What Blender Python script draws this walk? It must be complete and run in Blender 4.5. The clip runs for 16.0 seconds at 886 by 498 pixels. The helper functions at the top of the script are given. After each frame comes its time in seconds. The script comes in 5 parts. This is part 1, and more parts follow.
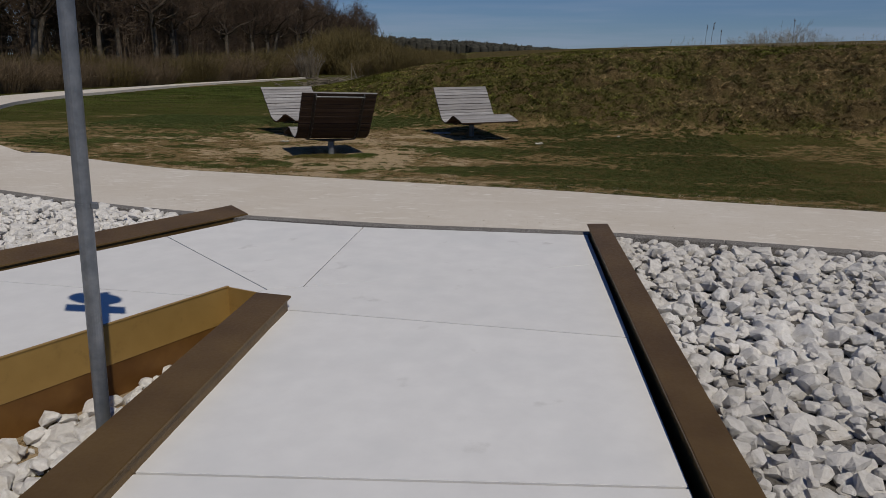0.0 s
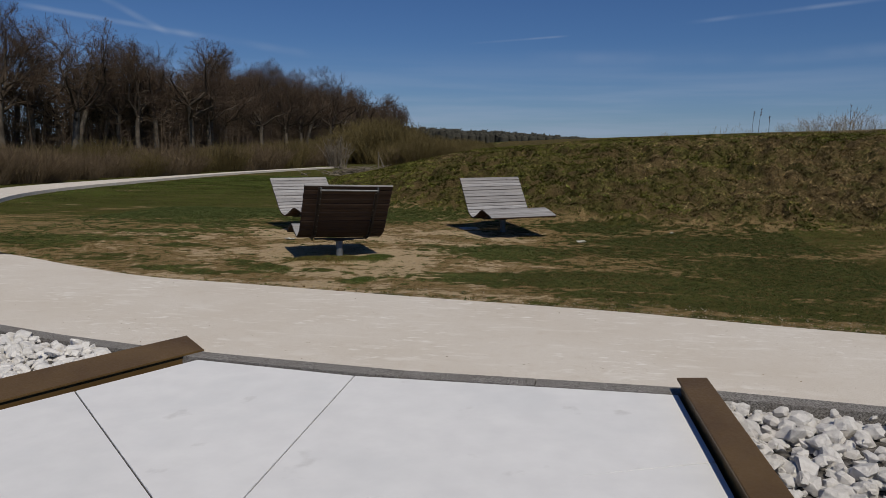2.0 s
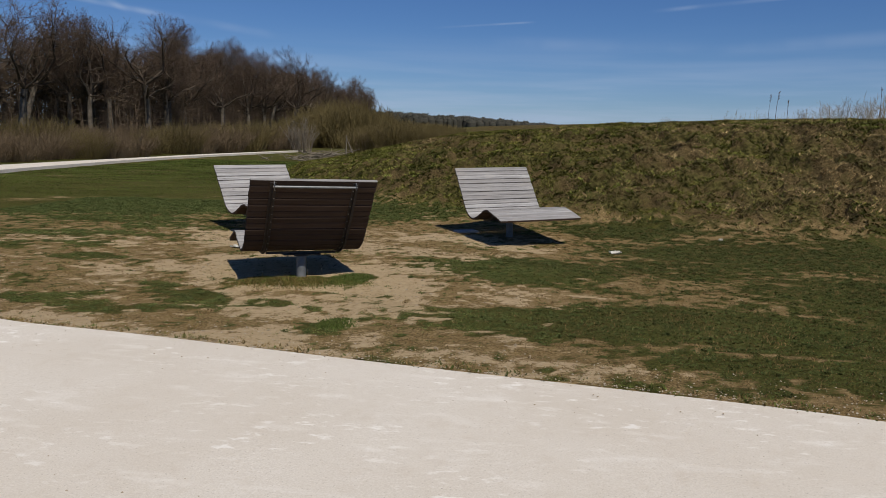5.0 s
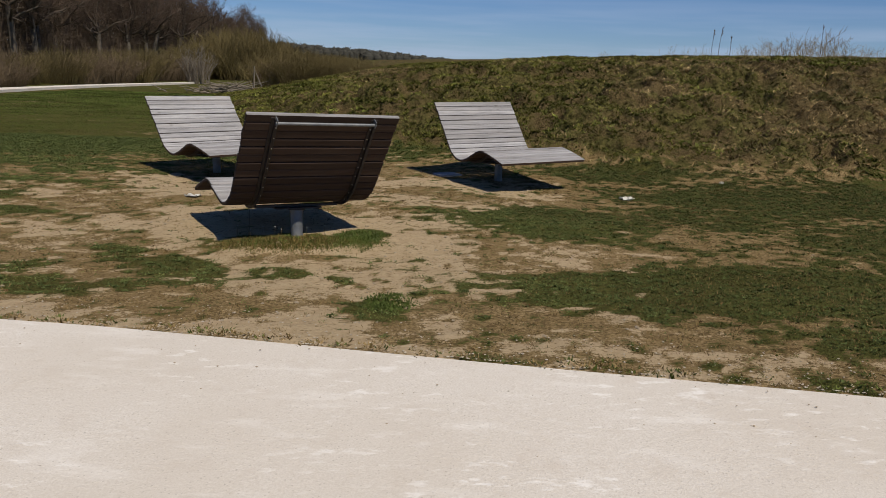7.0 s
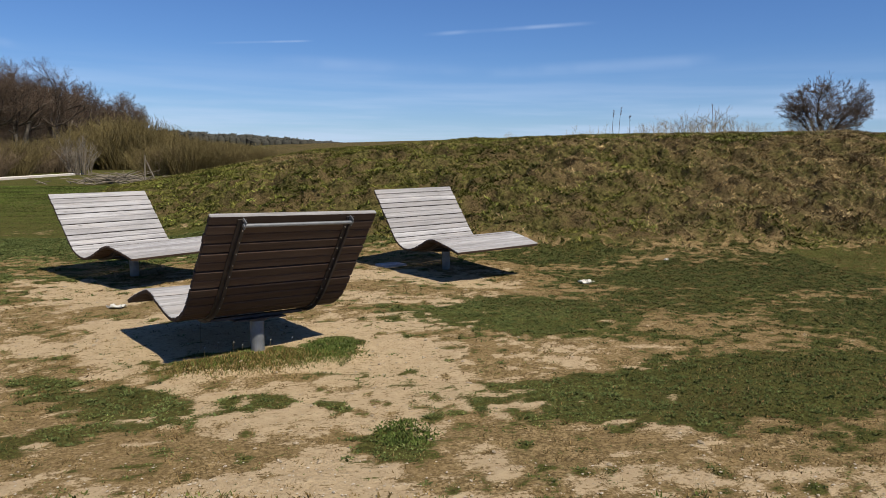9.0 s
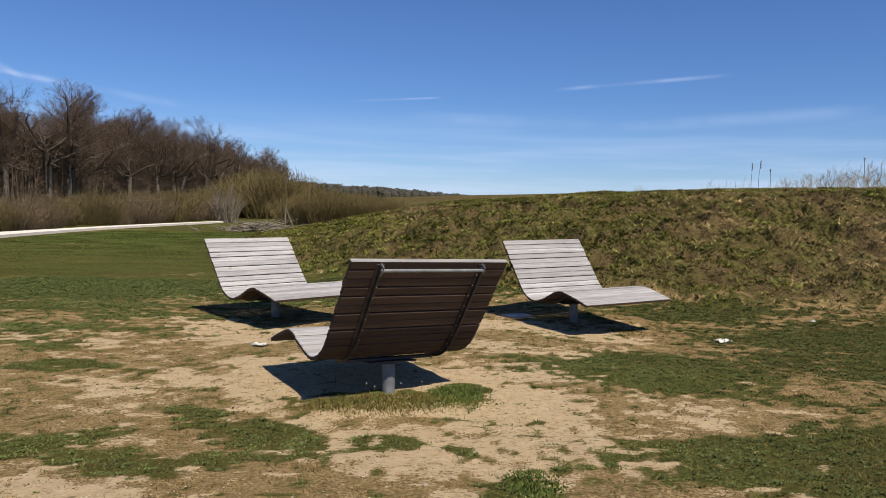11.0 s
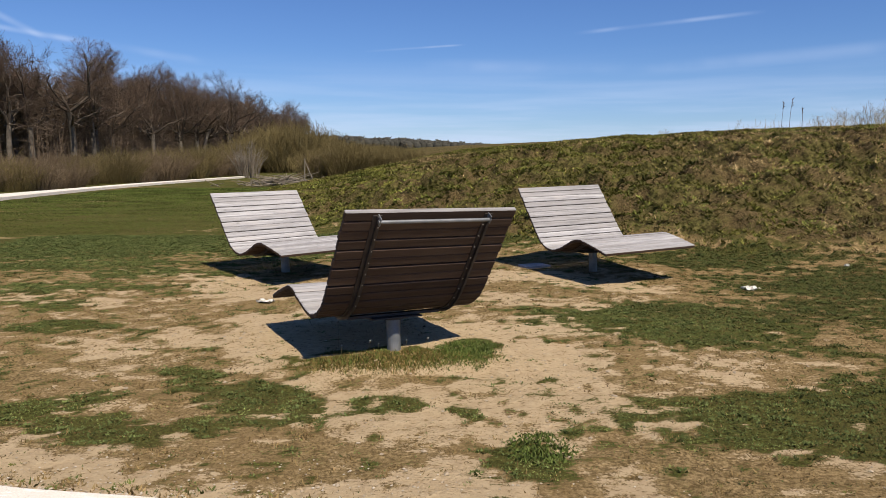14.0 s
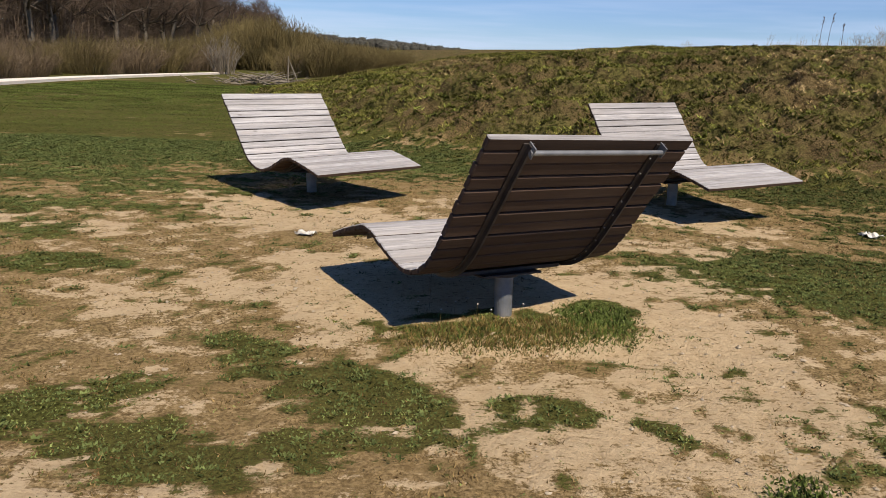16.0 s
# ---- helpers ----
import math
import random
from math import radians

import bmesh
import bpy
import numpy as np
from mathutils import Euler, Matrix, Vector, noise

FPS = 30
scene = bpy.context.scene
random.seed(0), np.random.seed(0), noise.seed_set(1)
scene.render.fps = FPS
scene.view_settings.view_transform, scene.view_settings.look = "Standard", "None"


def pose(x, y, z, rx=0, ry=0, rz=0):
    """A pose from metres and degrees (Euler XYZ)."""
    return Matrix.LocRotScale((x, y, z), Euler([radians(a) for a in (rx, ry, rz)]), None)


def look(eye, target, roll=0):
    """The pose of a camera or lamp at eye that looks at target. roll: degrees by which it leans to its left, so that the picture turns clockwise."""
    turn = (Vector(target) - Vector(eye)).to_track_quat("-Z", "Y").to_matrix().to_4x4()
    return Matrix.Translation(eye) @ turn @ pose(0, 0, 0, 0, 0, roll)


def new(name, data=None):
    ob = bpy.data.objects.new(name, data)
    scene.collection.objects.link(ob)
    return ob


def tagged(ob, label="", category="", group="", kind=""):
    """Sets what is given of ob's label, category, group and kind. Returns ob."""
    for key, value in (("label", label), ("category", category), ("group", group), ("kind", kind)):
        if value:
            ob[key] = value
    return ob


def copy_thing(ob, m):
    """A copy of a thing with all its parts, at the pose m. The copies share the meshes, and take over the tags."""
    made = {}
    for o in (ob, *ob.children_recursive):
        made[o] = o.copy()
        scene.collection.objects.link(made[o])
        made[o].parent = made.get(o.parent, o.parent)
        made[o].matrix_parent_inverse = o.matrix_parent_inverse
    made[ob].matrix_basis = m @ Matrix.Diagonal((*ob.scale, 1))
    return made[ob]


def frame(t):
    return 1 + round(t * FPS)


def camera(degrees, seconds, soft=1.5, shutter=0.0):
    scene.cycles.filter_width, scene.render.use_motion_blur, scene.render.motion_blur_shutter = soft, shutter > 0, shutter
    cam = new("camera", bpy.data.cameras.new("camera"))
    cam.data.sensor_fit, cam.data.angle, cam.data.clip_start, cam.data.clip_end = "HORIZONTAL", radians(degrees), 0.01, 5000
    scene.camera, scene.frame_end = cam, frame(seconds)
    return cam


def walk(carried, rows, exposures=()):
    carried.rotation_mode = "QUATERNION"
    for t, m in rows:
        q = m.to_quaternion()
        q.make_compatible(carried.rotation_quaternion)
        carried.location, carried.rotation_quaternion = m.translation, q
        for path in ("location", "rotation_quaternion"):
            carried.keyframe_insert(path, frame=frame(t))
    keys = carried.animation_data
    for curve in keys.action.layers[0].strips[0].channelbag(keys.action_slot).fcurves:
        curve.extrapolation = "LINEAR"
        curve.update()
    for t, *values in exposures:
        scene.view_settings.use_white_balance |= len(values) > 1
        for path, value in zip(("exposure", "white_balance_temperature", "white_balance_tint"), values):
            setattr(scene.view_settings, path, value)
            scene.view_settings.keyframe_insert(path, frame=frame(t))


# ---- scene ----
cam = camera(63.7, 16.0, 0.8)
METRES, EYE, TILT, LEAN, TURN = 10.1, 1.5, 0.0, 0.0, 7.0
ROWS = [
    (0.0, 0.0, 0.0, 0.0, 0.22, -14.81, -0.83),
    (0.5, 0.0025, 0.0496, 0.0003, -0.19, -13.56, -0.07),
    (1.0, 0.0084, 0.1002, 0.0004, 2.77, -11.87, 0.94),
    (1.5, 0.01, 0.1512, 0.0004, 3.1, -11.17, -0.71),
    (2.0, 0.0028, 0.1954, -0.0023, 2.56, -7.94, -0.6),
    (2.5, 0.0037, 0.2458, -0.0001, 3.26, -7.84, -1.66),
    (3.0, -0.0087, 0.293, -0.0009, -1.36, -8.1, -1.56),
    (3.5, -0.008, 0.336, -0.0012, 1.39, -7.64, -2.28),
    (6.0, -0.0998, 0.5588, -0.0123, -0.95, -9.91, -0.85),
    (6.5, -0.1271, 0.5841, -0.0149, 1.54, -9.9, -2.15),
    (7.0, -0.1622, 0.6114, -0.0179, -8.37, -13.87, -2.27),
    (7.5, -0.1884, 0.6445, -0.0177, -10.51, -16.51, 3.13),
    (8.0, -0.2081, 0.6683, -0.0216, -18.82, -16.0, 1.76),
    (8.5, -0.214, 0.6861, -0.0134, -18.11, -8.99, -1.95),
    (9.0, -0.2177, 0.6857, -0.0141, -17.24, -7.34, -0.68),
    (9.5, -0.2272, 0.6823, -0.0138, -8.63, -5.17, 0.01),
    (12.0, -0.2217, 0.6797, -0.0172, -7.36, -3.18, -1.7),
    (12.5, -0.2206, 0.6803, -0.0171, -7.81, -3.3, -1.9),
    (13.0, -0.2196, 0.678, -0.0169, -8.27, -3.03, -1.87),
    (13.5, -0.2168, 0.6873, -0.0175, -4.62, -5.73, -1.66),
    (14.0, -0.2062, 0.7113, -0.0191, -5.39, -7.3, 0.06),
    (14.5, -0.2113, 0.7465, -0.0191, -7.68, -6.69, -2.64),
    (15.0, -0.2218, 0.7931, -0.0233, -3.47, -10.08, -0.02),
    (15.5, -0.2453, 0.8251, -0.0227, -3.48, -13.56, -2.27),
    (16.0, -0.2833, 0.8489, -0.0223, -7.36, -14.63, -2.47),
]
SUN_FROM = (0.398, -0.602, 1.0)
EXPOSURES = [(0.0, -1.0, 6320, 9), (1.5, -0.78, 6320, 9), (2.5, -0.66, 6320, 8), (3.5, -0.45, 6330, 8), (6.0, -0.25, 6350, 8), (7.0, -0.22, 6450, 9), (8.0, -0.22, 6500, 10),
             (8.5, 0.14, 6550, 9), (9.0, 0.32, 6500, 8), (12.5, 0.42, 6600, 11), (14.5, 0.42, 6650, 11), (16.0, 0.44, 6750, 12)]
walk(cam, [(t, pose(0, 0, EYE, TILT, LEAN, TURN) @ pose(METRES * x, METRES * y, METRES * z, 90 + pitch, roll, yaw)) for t, x, y, z, yaw, pitch, roll in ROWS], EXPOSURES)

# ---- world and sun ----
world = bpy.data.worlds.new("world")
scene.world = world
world.use_nodes = True
wn, wl = world.node_tree.nodes, world.node_tree.links
wn.clear()
sky = wn.new("ShaderNodeTexSky")
sky.sky_type, sky.sun_disc = "NISHITA", False
sky.sun_elevation, sky.sun_rotation = radians(54.2), radians(146.5)
sky.air_density, sky.dust_density, sky.ozone_density = 1.0, 0.0, 4.0
background = wn.new("ShaderNodeBackground")
background.inputs["Strength"].default_value = 0.056
world_out = wn.new("ShaderNodeOutputWorld")
direction = wn.new("ShaderNodeTexCoord")


def sky_dir(azimuth, rise):
    a = radians(azimuth)
    return Vector((math.sin(a), math.cos(a), rise)).normalized()


def wmath(op, a, b=None, c=None):
    n = wn.new("ShaderNodeMath")
    n.operation = op
    for i, v in enumerate((a, b, c)):
        if v is None:
            continue
        if isinstance(v, (int, float)):
            n.inputs[i].default_value = v
        else:
            wl.new(v, n.inputs[i])
    return n.outputs[0]


def wrange(v, a, b, c=0.0, d=1.0):
    n = wn.new("ShaderNodeMapRange")
    n.interpolation_type = "SMOOTHSTEP"
    wl.new(v, n.inputs[0])
    for i, w in enumerate((a, b, c, d)):
        n.inputs[1 + i].default_value = w
    return n.outputs[0]


def wdot(vec):
    n = wn.new("ShaderNodeVectorMath")
    n.operation = "DOT_PRODUCT"
    wl.new(direction.outputs["Generated"], n.inputs[0])
    n.inputs[1].default_value = vec
    return n.outputs["Value"]


def contrail(d1, d2, width, strength):
    """A thin straight cloud along the great circle from d1 to d2."""
    n = d1.cross(d2).normalized()
    along = (d2 - d1).normalized()
    lo, hi = d1.dot(along), d2.dot(along)
    grain = wn.new("ShaderNodeTexNoise")
    grain.inputs["Scale"].default_value = 14.0
    wl.new(direction.outputs["Generated"], grain.inputs["Vector"])
    line = wrange(wmath("ABSOLUTE", wdot(n)), width, 0.0)
    s = wdot(along)
    pad = 0.12 * (hi - lo)
    gate = wmath("MULTIPLY", wrange(s, lo - pad, lo + pad), wrange(s, hi + pad, hi - pad))
    return wmath("MULTIPLY", wmath("MULTIPLY", line, gate), wrange(grain.outputs["Fac"], 0.3, 0.65, 0.2 * strength, strength))


clouds = contrail(sky_dir(-7.2, 0.1437), sky_dir(-0.5, 0.152), 0.0022, 0.30)
for d1, d2, w, s in ((sky_dir(9.5, 0.166), sky_dir(21, 0.179), 0.004, 0.30),
                     (sky_dir(-35.5, 0.19), sky_dir(-30.4, 0.146), 0.006, 0.40),
                     (sky_dir(-39.0, 0.163), sky_dir(-28.0, 0.142), 0.005, 0.34),
                     (sky_dir(-30.0, 0.146), sky_dir(-20.0, 0.125), 0.008, 0.16),
                     (sky_dir(-2, 0.125), sky_dir(12, 0.118), 0.012, 0.14),
                     (sky_dir(14, 0.115), sky_dir(30, 0.128), 0.012, 0.16)):
    clouds = wmath("ADD", clouds, contrail(d1, d2, w, s))
veil_map = wn.new("ShaderNodeMapping")
veil_map.inputs["Scale"].default_value = (2.2, 2.2, 34.0)
wl.new(direction.outputs["Generated"], veil_map.inputs["Vector"])
veil = wn.new("ShaderNodeTexNoise")
veil.inputs["Scale"].default_value, veil.inputs["Detail"].default_value = 1.6, 5.0
wl.new(veil_map.outputs[0], veil.inputs["Vector"])
height = wdot((0, 0, 1))
low = wmath("MULTIPLY", wrange(height, 0.15, 0.0), wrange(veil.outputs["Fac"], 0.35, 0.70, 0.20, 0.68))
clouds = wmath("MINIMUM", wmath("ADD", clouds, low), 0.8)
blend = wn.new("ShaderNodeMix")
blend.data_type = "RGBA"
wl.new(clouds, blend.inputs["Factor"])
tint = wn.new("ShaderNodeMix")
tint.data_type, tint.blend_type = "RGBA", "MULTIPLY"
tint.inputs["Factor"].default_value = 1.0
tint.inputs["B"].default_value = (0.70, 0.95, 1.40, 1)
wl.new(sky.outputs[0], tint.inputs["A"])
wl.new(tint.outputs["Result"], blend.inputs["A"])
blend.inputs["B"].default_value = (8.4, 10.1, 13.6, 1)
wl.new(blend.outputs["Result"], background.inputs["Color"])
wl.new(background.outputs[0], world_out.inputs["Surface"])

sun = new("sun", bpy.data.lights.new("sun", "SUN"))
sun.data.energy, sun.data.angle, sun.data.color = 5.0, radians(0.53), (1.0, 0.90, 0.75)
sun.matrix_world = look([30 * v for v in SUN_FROM], (0, 0, 0))


# ---- materials ----
class Nodes:
    """Small builder for node materials."""

    def __init__(self, name, rough=0.8, metal=0.0):
        self.mat = bpy.data.materials.new(name)
        self.mat.use_nodes = True
        self.n, self.l = self.mat.node_tree.nodes, self.mat.node_tree.links
        self.bsdf = self.n["Principled BSDF"]
        self.bsdf.inputs["Roughness"].default_value = rough
        self.bsdf.inputs["Metallic"].default_value = metal
        self.bsdf.inputs["Specular IOR Level"].default_value = 0.5 if metal else 0.18
        self.coord = self.n.new("ShaderNodeTexCoord").outputs["Object"]

    def mapped(self, scale, rot=(0, 0, 0)):
        m = self.n.new("ShaderNodeMapping")
        m.inputs["Scale"].default_value = scale
        m.inputs["Rotation"].default_value = rot
        self.l.new(self.coord, m.inputs["Vector"])
        return m.outputs[0]

    def noise(self, scale, detail=4.0, rough=0.6, vec=None):
        t = self.n.new("ShaderNodeTexNoise")
        t.inputs["Scale"].default_value, t.inputs["Detail"].default_value, t.inputs["Roughness"].default_value = scale, detail, rough
        self.l.new(vec or self.coord, t.inputs["Vector"])
        return t.outputs["Fac"]

    def voronoi(self, scale, vec=None, out="Distance"):
        t = self.n.new("ShaderNodeTexVoronoi")
        t.inputs["Scale"].default_value = scale
        self.l.new(vec or self.coord, t.inputs["Vector"])
        return t.outputs[out]

    def ramp(self, v, a, b, c=0.0, d=1.0):
        n = self.n.new("ShaderNodeMapRange")
        self.l.new(v, n.inputs[0])
        for i, w in enumerate((a, b, c, d)):
            n.inputs[1 + i].default_value = w
        return n.outputs[0]

    def op(self, kind, a, b):
        n = self.n.new("ShaderNodeMath")
        n.operation = kind
        for i, v in enumerate((a, b)):
            if isinstance(v, (int, float)):
                n.inputs[i].default_value = v
            else:
                self.l.new(v, n.inputs[i])
        return n.outputs[0]

    def mix(self, fac, a, b, kind="MIX"):
        n = self.n.new("ShaderNodeMix")
        n.data_type, n.blend_type = "RGBA", kind
        for key, v in (("Factor", fac), ("A", a), ("B", b)):
            if isinstance(v, (int, float)):
                n.inputs[key].default_value = v
            elif isinstance(v, tuple):
                n.inputs[key].default_value = (*(0.84 * w for w in v), 1)
            else:
                self.l.new(v, n.inputs[key])
        return n.outputs["Result"]

    def attribute(self, name):
        a = self.n.new("ShaderNodeAttribute")
        a.attribute_name = name
        return a

    def channels(self, color):
        s = self.n.new("ShaderNodeSeparateColor")
        self.l.new(color, s.inputs[0])
        return s.outputs

    def random(self):
        return self.n.new("ShaderNodeObjectInfo").outputs["Random"]

    def island(self):
        return self.n.new("ShaderNodeNewGeometry").outputs["Random Per Island"]

    def done(self, color, bump=None, strength=0.3, distance=0.01, rough=None):
        self.l.new(color, self.bsdf.inputs["Base Color"])
        if rough is not None:
            self.l.new(rough, self.bsdf.inputs["Roughness"])
        if bump is not None:
            b = self.n.new("ShaderNodeBump")
            b.inputs["Strength"].default_value, b.inputs["Distance"].default_value = strength, distance
            self.l.new(bump, b.inputs["Height"])
            self.l.new(b.outputs[0], self.bsdf.inputs["Normal"])
        return self.mat


def make_ground():
    m = Nodes("turf_and_soil", 0.95)
    m.bsdf.inputs["Specular IOR Level"].default_value = 0.02
    cover = m.channels(m.attribute("cover").outputs["Color"])
    fine, mid, big = m.noise(48, 6, 0.78), m.noise(11, 5, 0.7), m.noise(1.3, 4)
    streak = m.noise(14, 4, 0.7, m.mapped((0.6, 2.2, 1.0)))
    far = m.noise(0.35, 4)
    crumb = m.noise(27, 3, 0.65, m.mapped((0.75, 1.3, 1.0)))
    thatch = m.mix(m.ramp(fine, 0.40, 0.60), (0.115, 0.078, 0.034), (0.42, 0.305, 0.155))
    thatch = m.mix(m.ramp(mid, 0.46, 0.58, 0.0, 0.40), thatch, (0.125, 0.087, 0.033))
    thatch = m.mix(m.ramp(big, 0.45, 0.6, 0.0, 0.35), thatch, (0.27, 0.185, 0.088))
    green = m.mix(m.ramp(fine, 0.40, 0.62), (0.026, 0.028, 0.007), (0.132, 0.137, 0.038))
    green = m.mix(m.ramp(big, 0.42, 0.65, 0.0, 0.5), green, m.mix(m.ramp(mid, 0.4, 0.6), (0.030, 0.032, 0.008), (0.142, 0.128, 0.040)))
    green = m.mix(m.ramp(far, 0.45, 0.62, 0.0, 0.35), green, (0.105, 0.083, 0.032))
    soil = m.mix(m.ramp(mid, 0.3, 0.7), (0.46, 0.345, 0.205), (0.58, 0.455, 0.29))
    soil = m.mix(m.ramp(fine, 0.30, 0.50, 0.40, 0.0), soil, (0.19, 0.125, 0.055))
    soil = m.mix(m.ramp(crumb, 0.58, 0.66, 0.0, 0.7), soil, (0.15, 0.10, 0.04))
    rough = m.mix(m.ramp(fine, 0.40, 0.62), (0.024, 0.018, 0.007), (0.205, 0.150, 0.072))
    rough = m.mix(m.ramp(big, 0.44, 0.58), rough, m.mix(m.ramp(mid, 0.40, 0.60), (0.021, 0.021, 0.006), (0.140, 0.123, 0.044)))
    edge = m.op("ADD", m.op("MULTIPLY", m.op("SUBTRACT", mid, 0.5), 0.7), m.op("MULTIPLY", m.op("SUBTRACT", streak, 0.5), 1.0))
    edge = m.op("ADD", edge, m.op("MULTIPLY", m.op("SUBTRACT", fine, 0.5), 1.3))
    c = m.mix(m.ramp(m.op("ADD", cover["Green"], edge), 0.40, 0.56), thatch, soil)
    c = m.mix(m.ramp(m.op("ADD", cover["Red"], edge), 0.42, 0.58), c, green)
    c = m.mix(m.ramp(m.op("ADD", cover["Blue"], m.op("MULTIPLY", edge, 0.4)), 0.35, 0.65), c, rough)
    return m.done(c, m.op("ADD", fine, m.op("MULTIPLY", mid, 2.0)), 0.7, 0.03)


def make_blades():
    m = Nodes("grass_blades", 0.8)
    tone = m.attribute("tint").outputs["Color"]
    m.bsdf.inputs["Specular IOR Level"].default_value = 0.04
    return m.done(m.mix(m.ramp(m.island(), 0, 1, 0.0, 0.35), tone, (0.02, 0.02, 0.008)))


def make_path():
    m = Nodes("crushed_limestone", 0.93)
    fine, mid, big = m.noise(120, 4, 0.7), m.noise(7, 5), m.noise(0.8, 4)
    scuff = m.noise(3.0, 5, 0.6, m.mapped((0.7, 2.2, 1), (0, 0, 0.3)))
    c = m.mix(m.ramp(fine, 0.3, 0.7), (0.66, 0.60, 0.52), (0.84, 0.79, 0.72))
    c = m.mix(m.ramp(big, 0.4, 0.65, 0.0, 0.5), c, (0.66, 0.59, 0.50))
    c = m.mix(m.ramp(scuff, 0.56, 0.72, 0.0, 0.55), c, (0.90, 0.86, 0.80))
    grit = m.voronoi(42)
    c = m.mix(m.ramp(grit, 0.10, 0.18, 0.28, 0.0), c, (0.26, 0.22, 0.18))
    patchy = m.ramp(m.noise(2.2, 4), 0.45, 0.6, 0.0, 0.5)
    c = m.mix(m.op("MULTIPLY", m.ramp(m.voronoi(23), 0.06, 0.12, 1.0, 0.0), patchy), c, (0.22, 0.19, 0.16))
    c = m.mix(m.ramp(mid, 0.55, 0.75, 0.0, 0.4), c, (0.62, 0.54, 0.45))
    crust = m.op("MULTIPLY", m.ramp(m.noise(11, 5, 0.65, m.mapped((0.6, 1.5, 1), (0, 0, -0.4))), 0.57, 0.66), m.ramp(m.noise(1.1, 3), 0.42, 0.6, 0.0, 0.75))
    c = m.mix(crust, c, (0.96, 0.93, 0.88))
    return m.done(c, m.op("ADD", fine, m.op("MULTIPLY", grit, -0.4)), 0.5, 0.006)


def make_concrete():
    m = Nodes("pale_concrete", 0.75)
    fine, mid, big = m.noise(90, 4, 0.7), m.noise(5, 6, 0.6), m.noise(1.1, 3)
    c = m.mix(m.ramp(mid, 0.35, 0.68), (0.86, 0.862, 0.872), (0.925, 0.928, 0.935))
    c = m.mix(m.ramp(big, 0.5, 0.75, 0.0, 0.5), c, (0.74, 0.76, 0.78))
    c = m.mix(m.ramp(m.noise(2.6, 6, 0.5), 0.66, 0.76, 0.0, 0.5), c, (0.38, 0.37, 0.35))
    c = m.mix(m.ramp(m.random(), 0, 1, 0.0, 0.12), c, (0.45, 0.45, 0.45))
    return m.done(c, fine, 0.15, 0.002)


def make_kerb():
    m = Nodes("granite_kerb", 0.85)
    c = m.mix(m.ramp(m.noise(85, 4, 0.8), 0.42, 0.60), (0.115, 0.107, 0.10), (0.40, 0.385, 0.365))
    c = m.mix(m.ramp(m.noise(5, 5), 0.45, 0.7, 0.0, 0.4), c, (0.14, 0.12, 0.10))
    return m.done(c, m.noise(140, 3), 0.4, 0.004)


def make_bronze(name="bronze_sheet", a=(0.135, 0.080, 0.030), b=(0.21, 0.132, 0.050)):
    m = Nodes(name, 0.5, 0.25)
    m.bsdf.inputs["Specular IOR Level"].default_value = 0.3
    big, fine = m.noise(2.2, 4), m.noise(60, 4)
    c = m.mix(m.ramp(big, 0.3, 0.7), a, b)
    spots = m.ramp(m.noise(9, 6, 0.7), 0.68, 0.75, 0.0, 0.5)
    c = m.mix(spots, c, (0.30, 0.25, 0.18))
    return m.done(c, fine, 0.05, 0.002, m.ramp(fine, 0.3, 0.7, 0.36, 0.55))


def make_brass():
    m = Nodes("brass_lining", 0.45, 0.2)
    c = m.mix(m.ramp(m.noise(2.0, 4), 0.3, 0.7), (0.36, 0.22, 0.062), (0.50, 0.32, 0.10))
    c = m.mix(m.ramp(m.noise(11, 5), 0.6, 0.8, 0.0, 0.4), c, (0.16, 0.10, 0.04))
    return m.done(c, m.noise(70, 3), 0.05, 0.002)


def make_stone():
    m = Nodes("white_limestone", 0.9)
    m.coord = m.n.new("ShaderNodeNewGeometry").outputs["Position"]
    c = m.mix(m.ramp(m.noise(45, 5), 0.3, 0.7), (0.84, 0.815, 0.78), (1.04, 1.02, 0.99))
    c = m.mix(m.ramp(m.noise(7, 4), 0.55, 0.75, 0.0, 0.55), c, (0.50, 0.42, 0.32))
    c = m.mix(m.ramp(m.island(), 0.6, 1.0, 0.0, 0.25), c, (0.42, 0.41, 0.39))
    c = m.mix(m.ramp(m.random(), 0.6, 1.0, 0.0, 0.3), c, (0.42, 0.38, 0.33))
    return m.done(c, m.noise(32, 6, 0.7), 0.9, 0.02)


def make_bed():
    m = Nodes("shaded_stone_fill", 0.95)
    # near-black tones: the shade in the gaps between stones is in this colour
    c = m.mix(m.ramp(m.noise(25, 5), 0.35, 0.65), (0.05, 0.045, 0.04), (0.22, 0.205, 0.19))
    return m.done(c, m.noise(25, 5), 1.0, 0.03)


